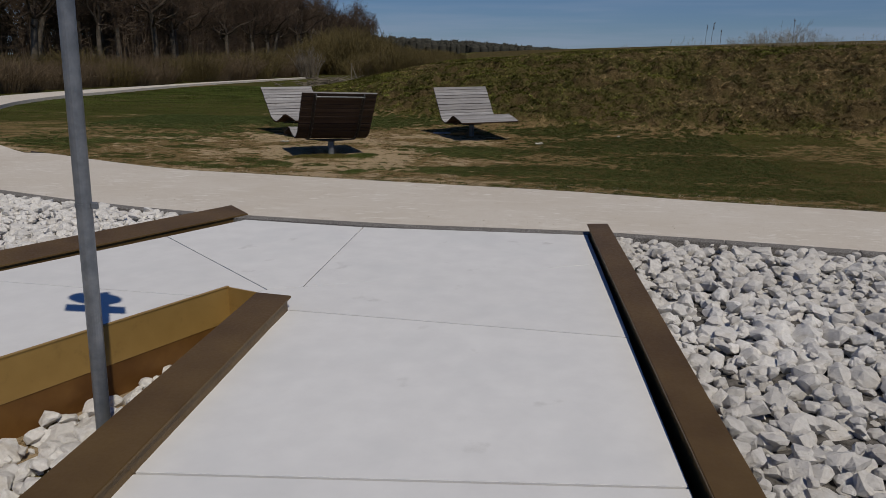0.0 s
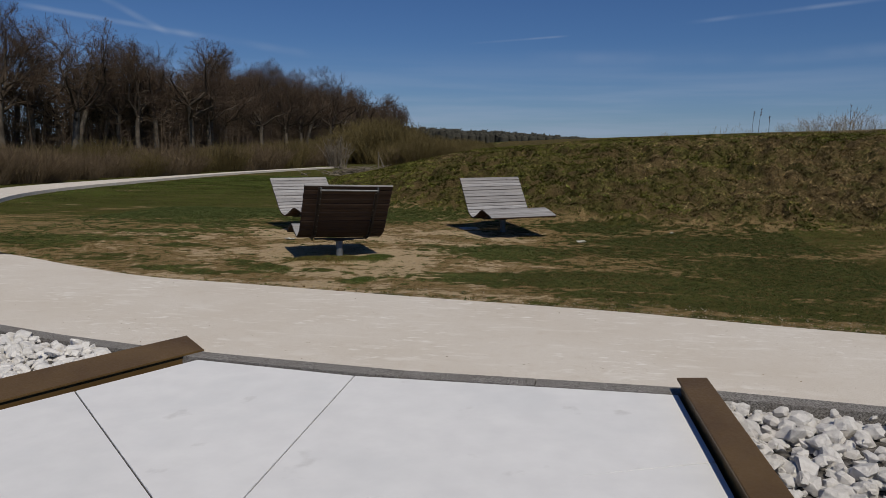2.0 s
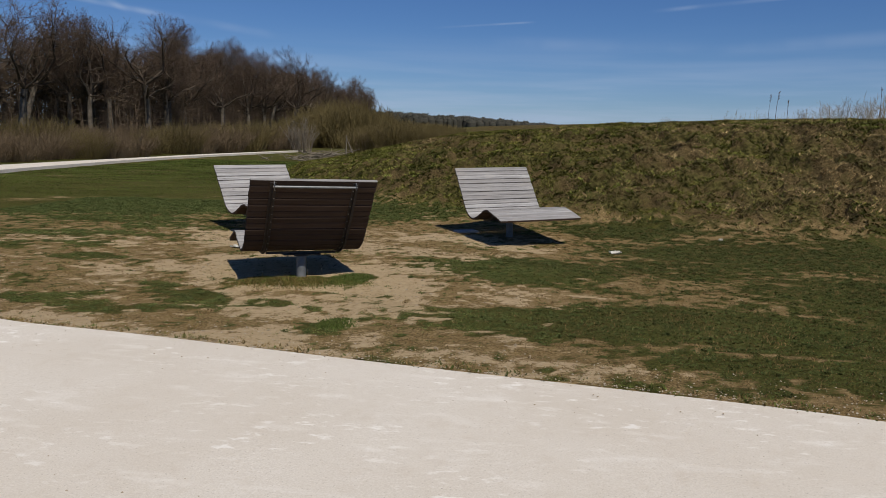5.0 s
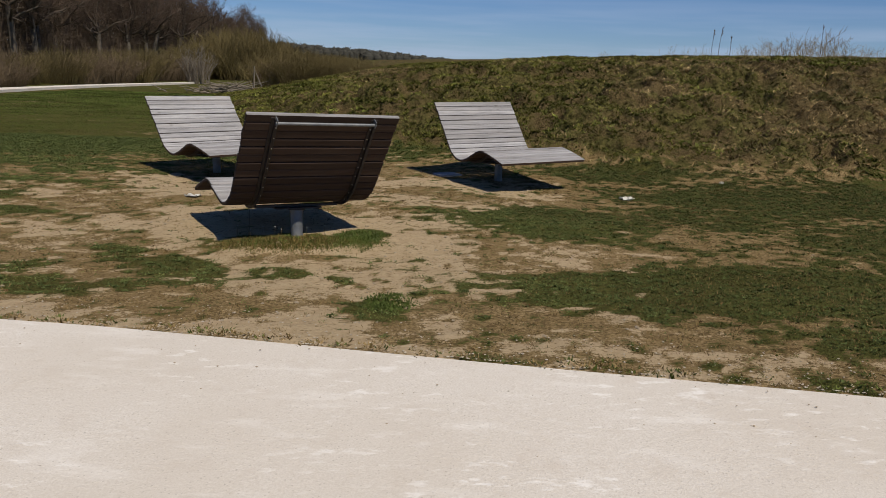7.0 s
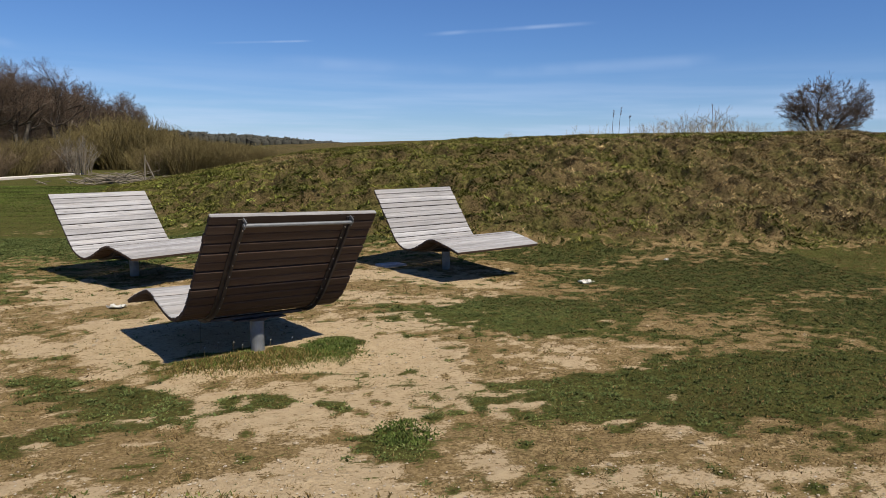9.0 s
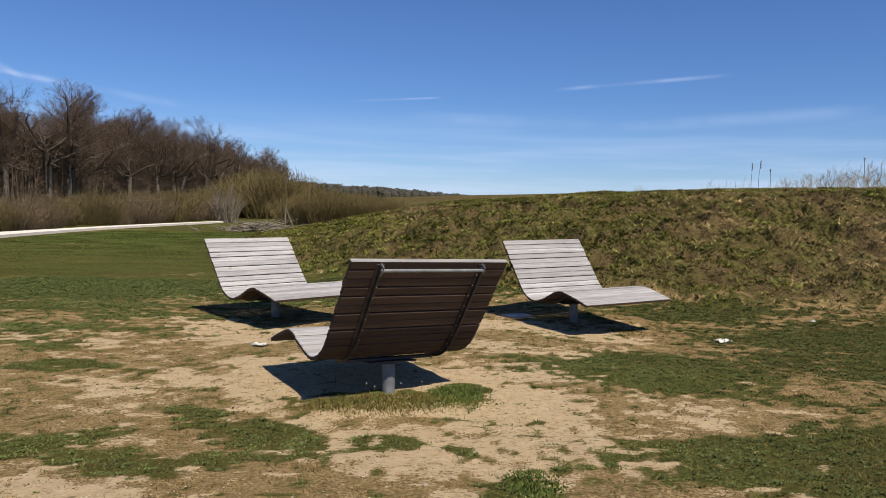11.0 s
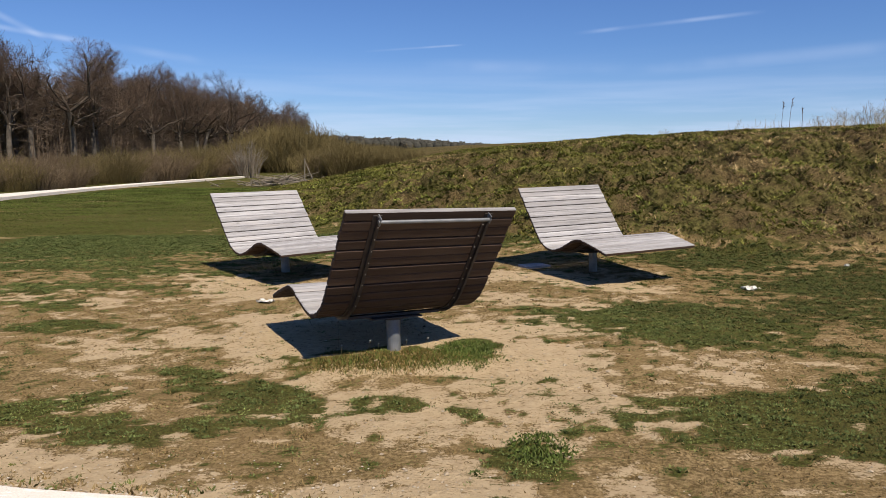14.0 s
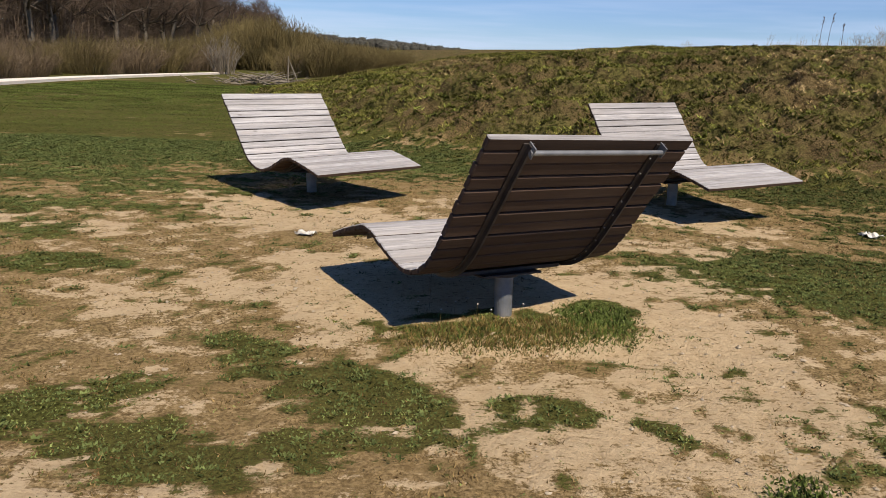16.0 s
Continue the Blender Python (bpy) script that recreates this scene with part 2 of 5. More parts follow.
def make_wood(name, a, b, c0, stain):
    m = Nodes(name, 0.75)
    shift = m.n.new("ShaderNodeVectorMath")
    shift.operation = "MULTIPLY_ADD"
    spread = m.n.new("ShaderNodeCombineXYZ")
    for k in range(3):
        m.l.new(m.random(), spread.inputs[k])
    m.l.new(spread.outputs[0], shift.inputs[0])
    shift.inputs[1].default_value = (37.0, 19.0, 23.0)
    m.l.new(m.coord, shift.inputs[2])
    m.coord = shift.outputs[0]
    grain = m.noise(6, 6, 0.75, m.mapped((0.35, 7, 7)))
    fibre = m.noise(22, 4, 0.75, m.mapped((0.3, 18, 18)))
    blotch = m.noise(3.5, 5, 0.6, m.mapped((0.7, 2, 2)))
    knots = m.voronoi(3.0, m.mapped((0.8, 2, 2)))
    c = m.mix(m.ramp(grain, 0.36, 0.64), a, b)
    c = m.mix(m.ramp(fibre, 0.52, 0.68, 0.0, 0.6), c, c0)
    c = m.mix(m.ramp(blotch, 0.5, 0.68, 0.0, 0.6), c, stain)
    c = m.mix(m.ramp(knots, 0.04, 0.09, 0.75, 0.0), c, c0)
    c = m.mix(m.ramp(m.random(), 0.0, 1.0, 0.0, 0.5), c, c0)
    return m.done(c, fibre, 0.25, 0.003)


def make_steel(name, a, b, rough, metal):
    m = Nodes(name, rough, metal)
    c = m.mix(m.ramp(m.noise(14, 5), 0.35, 0.65), a, b)
    c = m.mix(m.ramp(m.noise(55, 4), 0.6, 0.8, 0.0, 0.3), c, tuple(0.6 * v for v in a))
    return m.done(c, m.noise(80, 3), 0.06, 0.002)


def make_bark(name, a, b):
    m = Nodes(name, 0.95)
    m.bsdf.inputs["Specular IOR Level"].default_value = 0.1
    c = m.mix(m.ramp(m.noise(1.3, 4), 0.35, 0.65), a, b)
    c = m.mix(m.ramp(m.random(), 0, 1, 0.0, 0.4), c, tuple(0.55 * v for v in a))
    return m.done(c, m.noise(9, 4), 0.4, 0.05)


def make_plain(name, a, b, scale, rough=0.85):
    m = Nodes(name, rough)
    return m.done(m.mix(m.ramp(m.noise(scale, 5), 0.35, 0.65), a, b), m.noise(scale * 3, 3), 0.2, 0.005)


GROUND, BLADES, PATH, CONCRETE, KERB = make_ground(), make_blades(), make_path(), make_concrete(), make_kerb()
BRONZE, BRASS, STONE, BED = make_bronze(), make_brass(), make_stone(), make_bed()
RED_BRASS = make_bronze("reddish_brass", (0.13, 0.058, 0.018), (0.27, 0.14, 0.04))
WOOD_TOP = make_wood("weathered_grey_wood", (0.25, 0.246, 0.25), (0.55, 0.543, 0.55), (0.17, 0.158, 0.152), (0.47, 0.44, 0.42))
# brown of less weathered wood, darkened further for shade on backs and in gaps
WOOD_RAW_SHADED = make_wood("brown_unweathered_shaded_wood", (0.060, 0.038, 0.027), (0.105, 0.070, 0.050), (0.034, 0.022, 0.016), (0.07, 0.042, 0.030))
IRON = make_steel("dark_coated_steel", (0.035, 0.028, 0.026), (0.06, 0.05, 0.046), 0.55, 0.3)
ZINC = make_steel("galvanised_steel", (0.20, 0.22, 0.25), (0.30, 0.32, 0.35), 0.42, 0.55)
PIPE = make_steel("grey_pipe", (0.16, 0.17, 0.18), (0.24, 0.25, 0.26), 0.5, 0.4)
BOLT = make_steel("bright_bolt", (0.4, 0.4, 0.4), (0.55, 0.55, 0.55), 0.35, 0.8)
OAK_BARK = make_bark("oak_bark", (0.095, 0.08, 0.064), (0.21, 0.18, 0.145))
LIMB_BARK = make_bark("dark_limb_bark", (0.060, 0.047, 0.037), (0.13, 0.105, 0.082))
TWIGS = make_bark("bare_twigs", (0.105, 0.074, 0.054), (0.17, 0.125, 0.092))
OLIVE = make_bark("olive_shoots", (0.135, 0.105, 0.044), (0.215, 0.172, 0.076))
BROWN = make_bark("brown_shoots", (0.15, 0.108, 0.066), (0.235, 0.178, 0.115))
PALE = make_bark("pale_dead_wood", (0.20, 0.17, 0.13), (0.31, 0.27, 0.22))
FAR_TREES = make_bark("far_treetops", (0.055, 0.058, 0.050), (0.095, 0.088, 0.072))
PAPER = make_plain("dirty_white_paper", (0.55, 0.53, 0.47), (0.70, 0.68, 0.62), 30)
STRAW = make_bark("dry_straw", (0.30, 0.25, 0.17), (0.42, 0.36, 0.26))


# ---- mesh helpers ----
def part(name, bm, material, parent=None, label="", smooth=False):
    """One mesh object out of a bmesh or a mesh, under a parent."""
    if isinstance(bm, bmesh.types.BMesh):
        me = bpy.data.meshes.new(name)
        bmesh.ops.recalc_face_normals(bm, faces=bm.faces)
        bm.to_mesh(me)
        bm.free()
    else:
        me = bm
    for mm in material if isinstance(material, (list, tuple)) else [material]:
        if len(me.materials) < (len(material) if isinstance(material, (list, tuple)) else 1):
            me.materials.append(mm)
    if smooth:
        for p in me.polygons:
            p.use_smooth = True
    ob = new(name, me)
    if parent:
        ob.parent = parent
    return tagged(ob, label)


def empty(name, m, label, category, group="", kind=""):
    ob = new(name)
    ob.empty_display_size = 0.2
    ob.matrix_basis = m
    return tagged(ob, label, category, group, kind)


def box(bm, x0, x1, y0, y1, z0, z1, bevel=0.0, m=None):
    r = bmesh.ops.create_cube(bm, size=1, matrix=Matrix.Translation(((x0 + x1) / 2, (y0 + y1) / 2, (z0 + z1) / 2)) @ Matrix.Diagonal((x1 - x0, y1 - y0, z1 - z0, 1)))
    vs = r["verts"]
    if bevel:
        es = list({e for v in vs for e in v.link_edges})
        out = bmesh.ops.bevel(bm, geom=es, offset=bevel, segments=1, affect="EDGES")
        vs = list({v for f in out["faces"] for v in f.verts} | {v for v in vs if v.is_valid})
    if m:
        bmesh.ops.transform(bm, matrix=m, verts=vs)
    return bm


def rod(bm, p, q, r0, r1=None, sides=12):
    p, q = Vector(p), Vector(q)
    m = Matrix.Translation((p + q) / 2) @ (q - p).to_track_quat("Z", "Y").to_matrix().to_4x4()
    bmesh.ops.create_cone(bm, cap_ends=True, segments=sides, radius1=r0, radius2=r0 if r1 is None else r1, depth=(q - p).length, matrix=m)
    return bm


def prism(pts, z0, z1, bevel=0.0):
    """An upright prism over a polygon, its upper edge bevelled."""
    bm = bmesh.new()
    low = [bm.verts.new((x, y, z0)) for x, y in pts]
    top = [bm.verts.new((x, y, z1)) for x, y in pts]
    bm.faces.new(low[::-1])
    cap = bm.faces.new(top)
    n = len(pts)
    for i in range(n):
        bm.faces.new((low[i], low[(i + 1) % n], top[(i + 1) % n], top[i]))
    bmesh.ops.recalc_face_normals(bm, faces=bm.faces)
    if bevel:
        bmesh.ops.bevel(bm, geom=list(cap.edges), offset=bevel, segments=2, affect="EDGES")
    return bm


def inset(pts, d):
    """A convex or mildly concave polygon drawn in by d."""
    area = sum(a[0] * b[1] - b[0] * a[1] for a, b in zip(pts, pts[1:] + pts[:1]))
    if area < 0:
        pts = pts[::-1]
    out = []
    for i, p in enumerate(pts):
        a, b = Vector(pts[i - 1]), Vector(pts[(i + 1) % len(pts)])
        p = Vector(p)
        n1, n2 = (p - a).normalized(), (b - p).normalized()
        n1, n2 = Vector((-n1.y, n1.x)), Vector((-n2.y, n2.x))
        out.append(tuple(p + (n1 + n2) * d / (1 + n1.dot(n2))))
    return out


def raw_mesh(name, verts, size, attr=None, values=None):
    """A mesh of loose polygons with size corners each, out of an array of corners."""
    verts = np.ascontiguousarray(verts, np.float32).reshape(-1, 3)
    n = len(verts) // size
    me = bpy.data.meshes.new(name)
    me.vertices.add(len(verts))
    me.vertices.foreach_set("co", verts.ravel())
    me.loops.add(len(verts))
    me.loops.foreach_set("vertex_index", np.arange(len(verts), dtype=np.int32))
    me.polygons.add(n)
    me.polygons.foreach_set("loop_start", np.arange(n, dtype=np.int32) * size)
    me.update(calc_edges=True)
    if attr:
        a = me.attributes.new(attr, "FLOAT_COLOR", "POINT")
        a.data.foreach_set("color", np.ascontiguousarray(values, np.float32).ravel())
    return me


def tubes(name, segs, sides):
    """Tapered open tubes; segs: rows of x0 y0 z0 x1 y1 z1 r0 r1."""
    s = np.array(segs, float)
    p, q = s[:, 0:3], s[:, 3:6]
    d = q - p
    d /= np.linalg.norm(d, axis=1, keepdims=True) + 1e-9
    up = np.where(np.abs(d[:, 2:3]) > 0.9, np.array([[1.0, 0, 0]]), np.array([[0, 0, 1.0]]))
    u = np.cross(d, up)
    u /= np.linalg.norm(u, axis=1, keepdims=True)
    v = np.cross(d, u)
    ang = np.arange(sides) * 2 * np.pi / sides
    ring = u[:, None, :] * np.cos(ang)[None, :, None] + v[:, None, :] * np.sin(ang)[None, :, None]
    a = p[:, None, :] + ring * s[:, 6][:, None, None]
    b = q[:, None, :] + ring * s[:, 7][:, None, None]
    verts = np.concatenate([a, b], axis=1).reshape(-1, 3).astype(np.float32)
    n = len(s)
    k = np.arange(sides)
    quad = np.stack([k, (k + 1) % sides, (k + 1) % sides + sides, k + sides], axis=1)
    faces = (quad[None] + (np.arange(n) * 2 * sides)[:, None, None]).reshape(-1)
    me = bpy.data.meshes.new(name)
    me.vertices.add(len(verts))
    me.vertices.foreach_set("co", verts.ravel())
    me.loops.add(len(faces))
    me.loops.foreach_set("vertex_index", faces.astype(np.int32))
    me.polygons.add(n * sides)
    me.polygons.foreach_set("loop_start", np.arange(n * sides, dtype=np.int32) * 4)
    me.update(calc_edges=True)
    return me


# ---- lie of the land ----
def lattice(ix, iy, seed):
    h = (ix.astype(np.int64) * 374761393 + iy.astype(np.int64) * 668265263 + seed * 1442695041) & 0xFFFFFFFF
    h = ((h ^ (h >> 13)) * 1274126177) & 0xFFFFFFFF
    return ((h ^ (h >> 16)) & 0xFFFF) / 65535.0


def vnoise(x, y, scale, seed=0, octaves=3):
    """Smooth value noise from 0 to 1, on arrays."""
    total, amp, norm = 0.0, 1.0, 0.0
    for o in range(octaves):
        u, v = x * scale * 2 ** o, y * scale * 2 ** o
        iu, iv = np.floor(u), np.floor(v)
        fu, fv = u - iu, v - iv
        fu, fv = fu * fu * (3 - 2 * fu), fv * fv * (3 - 2 * fv)
        s = seed + o * 17
        n = (lattice(iu, iv, s) * (1 - fu) + lattice(iu + 1, iv, s) * fu) * (1 - fv) + (lattice(iu, iv + 1, s) * (1 - fu) + lattice(iu + 1, iv + 1, s) * fu) * fv
        total, norm, amp = total + amp * n, norm + amp, amp * 0.5
    return total / norm


def smooth(a, b, v):
    t = np.clip((v - a) / (b - a), 0, 1)
    return t * t * (3 - 2 * t)


def spline(pts, n=12):
    out = []
    p = [Vector((*q, 0)) for q in pts]
    for i in range(len(p) - 1):
        a, b, c, d = p[max(i - 1, 0)], p[i], p[i + 1], p[min(i + 2, len(p) - 1)]
        for k in range(n):
            t = k / n
            out.append(0.5 * (2 * b + (c - a) * t + (2 * a - 5 * b + 4 * c - d) * t * t + (3 * b - a - 3 * c + d) * t ** 3))
    return out + [p[-1]]


KERB_LINE = [(-13.5, 11.8), (-9.5, 8.9), (-5.81, 7.38), (-3.5, 6.78), (-2.8, 6.66), (-1.27, 6.44), (-0.33, 6.39), (0.51, 6.36), (1.78, 6.22), (2.9, 6.05), (6.0, 5.4), (14.0, 3.0)]
FAR_LINE = [(40, -1.5), (14, 5.8), (6, 7.75), (3.83, 8.1), (1.83, 8.40), (0.15, 8.77), (-1.97, 9.18), (-4, 9.6), (-5.3, 9.82), (-7.3, 10.65), (-9.3, 11.75), (-13, 15.2), (-16.8, 21.2), (-18.4, 26), (-19.2, 32), (-19.75, 38), (-19.9, 45), (-19.05, 61)]
NEAR_LINE = [(40, -4), (14, 3.15), (6, 5.55), (2.9, 6.20), (1.78, 6.37), (0.51, 6.51), (-0.33, 6.55), (-1.27, 6.59), (-2.8, 6.82), (-3.9, 7.03), (-5.81, 7.53), (-9.5, 9.05), (-13.5, 11.95), (-17.3, 17), (-19.6, 23), (-20.7, 28), (-20.8, 38), (-20.75, 47), (-19.6, 61)]
TOE = [(-40, 60), (-12, 40), (-9, 27), (-7, 22.5), (-4.3, 19.4), (-2, 17.6), (0, 17.0), (2, 16.3), (4, 16.3), (9, 15.6), (16, 14), (40, 8)]
TOP = [(-40, 0.0), (-13, 0.0), (-9, 0.45), (-6, 1.05), (-4, 1.45), (-2, 1.68), (0, 1.85), (3, 2.1), (8, 2.3), (16, 2.4), (40, 2.4)]


FAR_EDGE = [(v.x, v.y) for v in spline(FAR_LINE[:13], 10)]


def along(line, x):
    pts = sorted(line)
    return np.interp(x, [p[0] for p in pts], [p[1] for p in pts])


def fall(x):
    """How far the terrace and the path beside it fall away towards the rail."""
    return np.clip(0.018 * (np.asarray(x, float) - 0.5), -0.085, 0.0)


def sloped(bm):
    for v in bm.verts:
        v.co.z += float(fall(v.co.x))
    return bm


# low mound of uncut grass round the front lounger's post: x, y, half length, half width, turn, weight
POST_MOUND = (-3.42, 11.70, 0.70, 0.25, 8, 1.0)


def height_at(x, y, fine=True):
    x, y = np.asarray(x, float), np.asarray(y, float)
    z = -0.06 + 0.8 * fall(x) * smooth(14, 9.5, y) - 0.075 * smooth(9.2, 11.3, y) - 0.04 * smooth(-3.8, -5.5, x) * smooth(9, 13, y)
    u = y - along(TOE, x)
    u = 0.5 * np.log1p(np.exp(np.clip(u / 0.5, -40, 40)))
    top = along(TOP, x)
    mound = top * np.tanh(0.43 * u / np.maximum(top, 0.05)) * (1 - smooth(28, 52, y))
    z = z + mound
    az = np.degrees(np.arctan2(x + 3, np.maximum(y - 6.5, 1.0)))
    z = z + smooth(34, 125, y) * smooth(-14, -3, az) * (3.35 + 0.085 * np.clip(az, -4, 30)) * smooth(60, 45, az)
    z = z + 0.042 * smooth(-0.09, -0.01, y - along(FAR_EDGE, x)) * smooth(-14, -9, x)
    k = along(KERB_LINE, x)
    pit = smooth(k + 0.42, k + 0.14, y) * smooth(-16, -11, x) * smooth(17, 12, x) * smooth(-14, -8, y)
    z = z - 0.29 * pit
    if fine:
        lawn = smooth(9.0, 10.2, y) * smooth(60, 30, y)
        z = z + lawn * (0.035 * (vnoise(x, y, 1.1, 5, 4) - 0.5) + 0.018 * (vnoise(x, y, 7.0, 6, 2) - 0.5))
        tuss = smooth(0.05, 0.5, mound) * smooth(45, 24, y)
        hump = smooth(0.40, 0.64, vnoise(x, y, 2.3, 9, 3))
        z = z + tuss * (smooth(26, 21, y) * (0.19 * (hump - 0.5) + 0.14 * (vnoise(x, y, 6.5, 10, 2) - 0.5)) + 0.20 * (vnoise(x, y, 0.7, 3, 2) - 0.5))
        z = z + 0.025 * patches([POST_MOUND], x, y)
    return z


def zed(x, y):
    return float(height_at(np.array([x]), np.array([y]))[0])


# patches of the lawn: x, y, half length, half width, turn in degrees, weight
GREENS = [(-4.77, 10.42, 0.52, 0.31, 10, 1.25), (-5.5, 10.85, 0.5, 0.29, 5, 1.2), (-4.75, 11.38, 0.5, 0.2, -30, 0.9), (-4.15, 10.95, 0.56, 0.29, -45, 1.1),
          (-3.55, 10.82, 0.36, 0.16, 5, 0.95), (-3.0, 10.75, 0.13, 0.1, 0, 0.9), (-2.56, 10.2, 0.22, 0.28, 0, 1.3), (-6.45, 12.85, 0.55, 0.26, 8, 1.0),
          (-3.42, 11.82, 0.72, 0.3, 5, 0.75), (-2.95, 12.05, 0.24, 0.26, 0, 1.3), (-1.15, 12.9, 1.15, 0.95, 0, 1.25), (-0.6, 10.7, 1.5, 0.62, 4, 1.4),
          (1.6, 10.5, 1.6, 0.7, -8, 1.4), (0.6, 13.4, 1.1, 0.5, 0, 0.7), (0.2, 16.4, 1.4, 0.5, 5, 0.8), (2.4, 14.6, 2.2, 0.9, 0, 0.9), (3.6, 12.0, 2.2, 1.2, 0, 0.95),
          (-12, 24, 7, 5, 0, 1.0), (-9.0, 18.6, 3.5, 1.8, 10, 1.05), (-14, 36, 8, 10, 0, 1.0), (-6.0, 18.5, 3.0, 1.5, -15, 1.0), (-9.2, 12.7, 1.2, 0.4, -20, 0.7),
          (-3.2, 18.0, 1.6, 0.8, -10, 0.95), (-6.9, 11.4, 0.8, 0.22, 0, 0.65), (5.5, 9.6, 2.2, 0.9, -8, 0.8), (1.6, 9.25, 2.2, 0.4, -11, 0.8), (4.6, 8.8, 1.6, 0.5, -13, 0.9), (-14.5, 19.5, 2.5, 2.5, 0, 0.8), (4.5, 15.6, 1.6, 0.5, 0, 0.9), (-7.5, 14.6, 1.2, 0.35, 5, 0.8), (-8.5, 13.2, 1.0, 0.3, 0, 0.8), (-6.6, 15.6, 1.0, 0.35, -10, 0.8), (-7.0, 13.6, 0.6, 0.2, 0, 0.7), (-7.8, 16.3, 1.5, 0.4, 5, 0.9)]
BARES = [(-2.9, 10.75, 1.1, 0.5, 0, 0.62), (-3.6, 12.3, 1.1, 0.85, 0, 1.0), (-2.55, 11.6, 0.55, 0.9, 25, 0.95), (-2.35, 12.6, 0.7, 0.4, 20, 0.7), (-1.75, 15.0, 1.1, 0.45, -28, 1.0), (-5.1, 14.6, 1.2, 0.6, -20, 0.9),
         (-3.2, 13.9, 1.3, 0.5, 0, 0.6), (-2.95, 9.75, 0.35, 0.3, 0, 0.95), (-3.1, 10.4, 0.6, 0.25, 0, 0.6), (-1.2, 9.42, 1.5, 0.2, -12, 0.62), (0.8, 11.7, 2.6, 0.17, 2, 0.5),
         (-5.4, 12.4, 0.9, 0.5, 0, 0.5), (-5.3, 9.95, 1.3, 0.12, -15, 0.55), (-0.2, 15.3, 0.9, 0.25, -10, 0.5), (-7.6, 14.0, 1.5, 0.5, 0, 0.45), (-3.9, 11.3, 0.3, 0.3, 0, 0.6),
         (-2.3, 10.9, 0.5, 0.3, 0, 0.6), (-4.2, 13.0, 0.9, 0.4, 0, 0.75), (1.2, 8.75, 1.6, 0.12, -12, 0.5)]


def patches(table, x, y):
    v = np.zeros_like(x)
    for cx, cy, a, b, turn, w in table:
        c, s = math.cos(radians(turn)), math.sin(radians(turn))
        u, q = ((x - cx) * c + (y - cy) * s) / a, (-(x - cx) * s + (y - cy) * c) / b
        v = np.maximum(v, w * (1 - smooth(0.55, 1.35, np.sqrt(u * u + q * q))))
    return v


def cover_at(x, y):
    """Shares of green turf, bare soil and rough bank growth."""
    wob = 0.3
    wx = x + wob * (vnoise(x, y, 1.6, 21) - 0.5) * 2
    wy = y + wob * (vnoise(x, y, 1.6, 22) - 0.5) * 2
    clump = vnoise(x * 0.75, y * 1.25, 6.0, 25, 3) - 0.5
    broad = vnoise(x, y, 1.1, 31, 3) - 0.5
    green = patches(GREENS, wx, wy) * 0.75
    bare = patches(BARES, wx, wy) * 0.78
    lush = patches(GREENS[8:10], wx, wy)
    bare = bare * (1 - np.clip(lush * 1.3, 0, 1))
    u = y - along(TOE, x)
    rough = smooth(-0.3, 1.2, u) * smooth(-11, -7, x)
    green = np.where(y > 17, np.maximum(green, 0.6 * smooth(17.5, 21, y + 3.0 * broad)), green)
    right = smooth(-1.6, 1.2, x) * smooth(19, 17.5, y)
    worn = smooth(-8.5, -6.0, x) * smooth(0.5, -1.2, x) * smooth(17.0, 15.0, y)
    edge = smooth(0.45, 0.1, y - along(FAR_EDGE, x) + 0.3 * broad)
    speck = vnoise(x, y, 13.0, 27, 2) - 0.5
    green = green * 0.92 + 0.19 + 0.29 * right + 0.16 * smooth(-5.8, -8.0, x) + 0.40 * broad + 0.8 * clump + 1.3 * speck - 0.10 * worn
    bare = np.maximum(bare, 0.42 * edge) + 0.22 * worn - 0.6 * broad - 1.2 * clump * (1 - 0.5 * smooth(0.6, 0.8, bare)) - 0.9 * speck - 0.58 * right
    return np.clip(green, 0, 1), np.clip(bare, 0, 1), np.clip(rough, 0, 1)


def stretch(lo, hi, step, reach):
    """Grid lines: even from lo to hi, then ever wider out to reach."""
    mid = list(np.arange(lo, hi + step / 2, step))
    outs = []
    d, v = step, 0.0
    while v < reach:
        d *= 1.12
        v += d
        outs.append(v)
    return np.array([lo - o for o in outs[::-1]] + mid + [hi + o for o in outs])


def make_ground_sheet():
    gx, gy = stretch(-8.0, 8.0, 0.05, 2500), stretch(6.2, 25.0, 0.05, 2500)
    x, y = np.meshgrid(gx, gy)
    x, y = x.ravel(), y.ravel()
    z = height_at(x, y)
    me = bpy.data.meshes.new("ground")
    me.vertices.add(len(x))
    me.vertices.foreach_set("co", np.stack([x, y, z], 1).astype(np.float32).ravel())
    nx, ny = len(gx), len(gy)
    i = (np.arange(ny - 1)[:, None] * nx + np.arange(nx - 1)[None]).ravel()
    quads = np.stack([i, i + 1, i + 1 + nx, i + nx], 1).astype(np.int32)
    me.loops.add(quads.size)
    me.loops.foreach_set("vertex_index", quads.ravel())
    me.polygons.add(len(quads))
    me.polygons.foreach_set("loop_start", np.arange(len(quads), dtype=np.int32) * 4)
    me.update(calc_edges=True)
    me.polygons.foreach_set("use_smooth", np.ones(len(quads), bool))
    g, b, r = cover_at(x, y)
    a = me.attributes.new("cover", "FLOAT_COLOR", "POINT")
    a.data.foreach_set("color", np.stack([g, b, r, np.ones_like(g)], 1).astype(np.float32).ravel())
    tagged(part("ground", me, GROUND), "patchy spring turf with worn bare soil and a grassy bank", "ground", kind="structure")


make_ground_sheet()


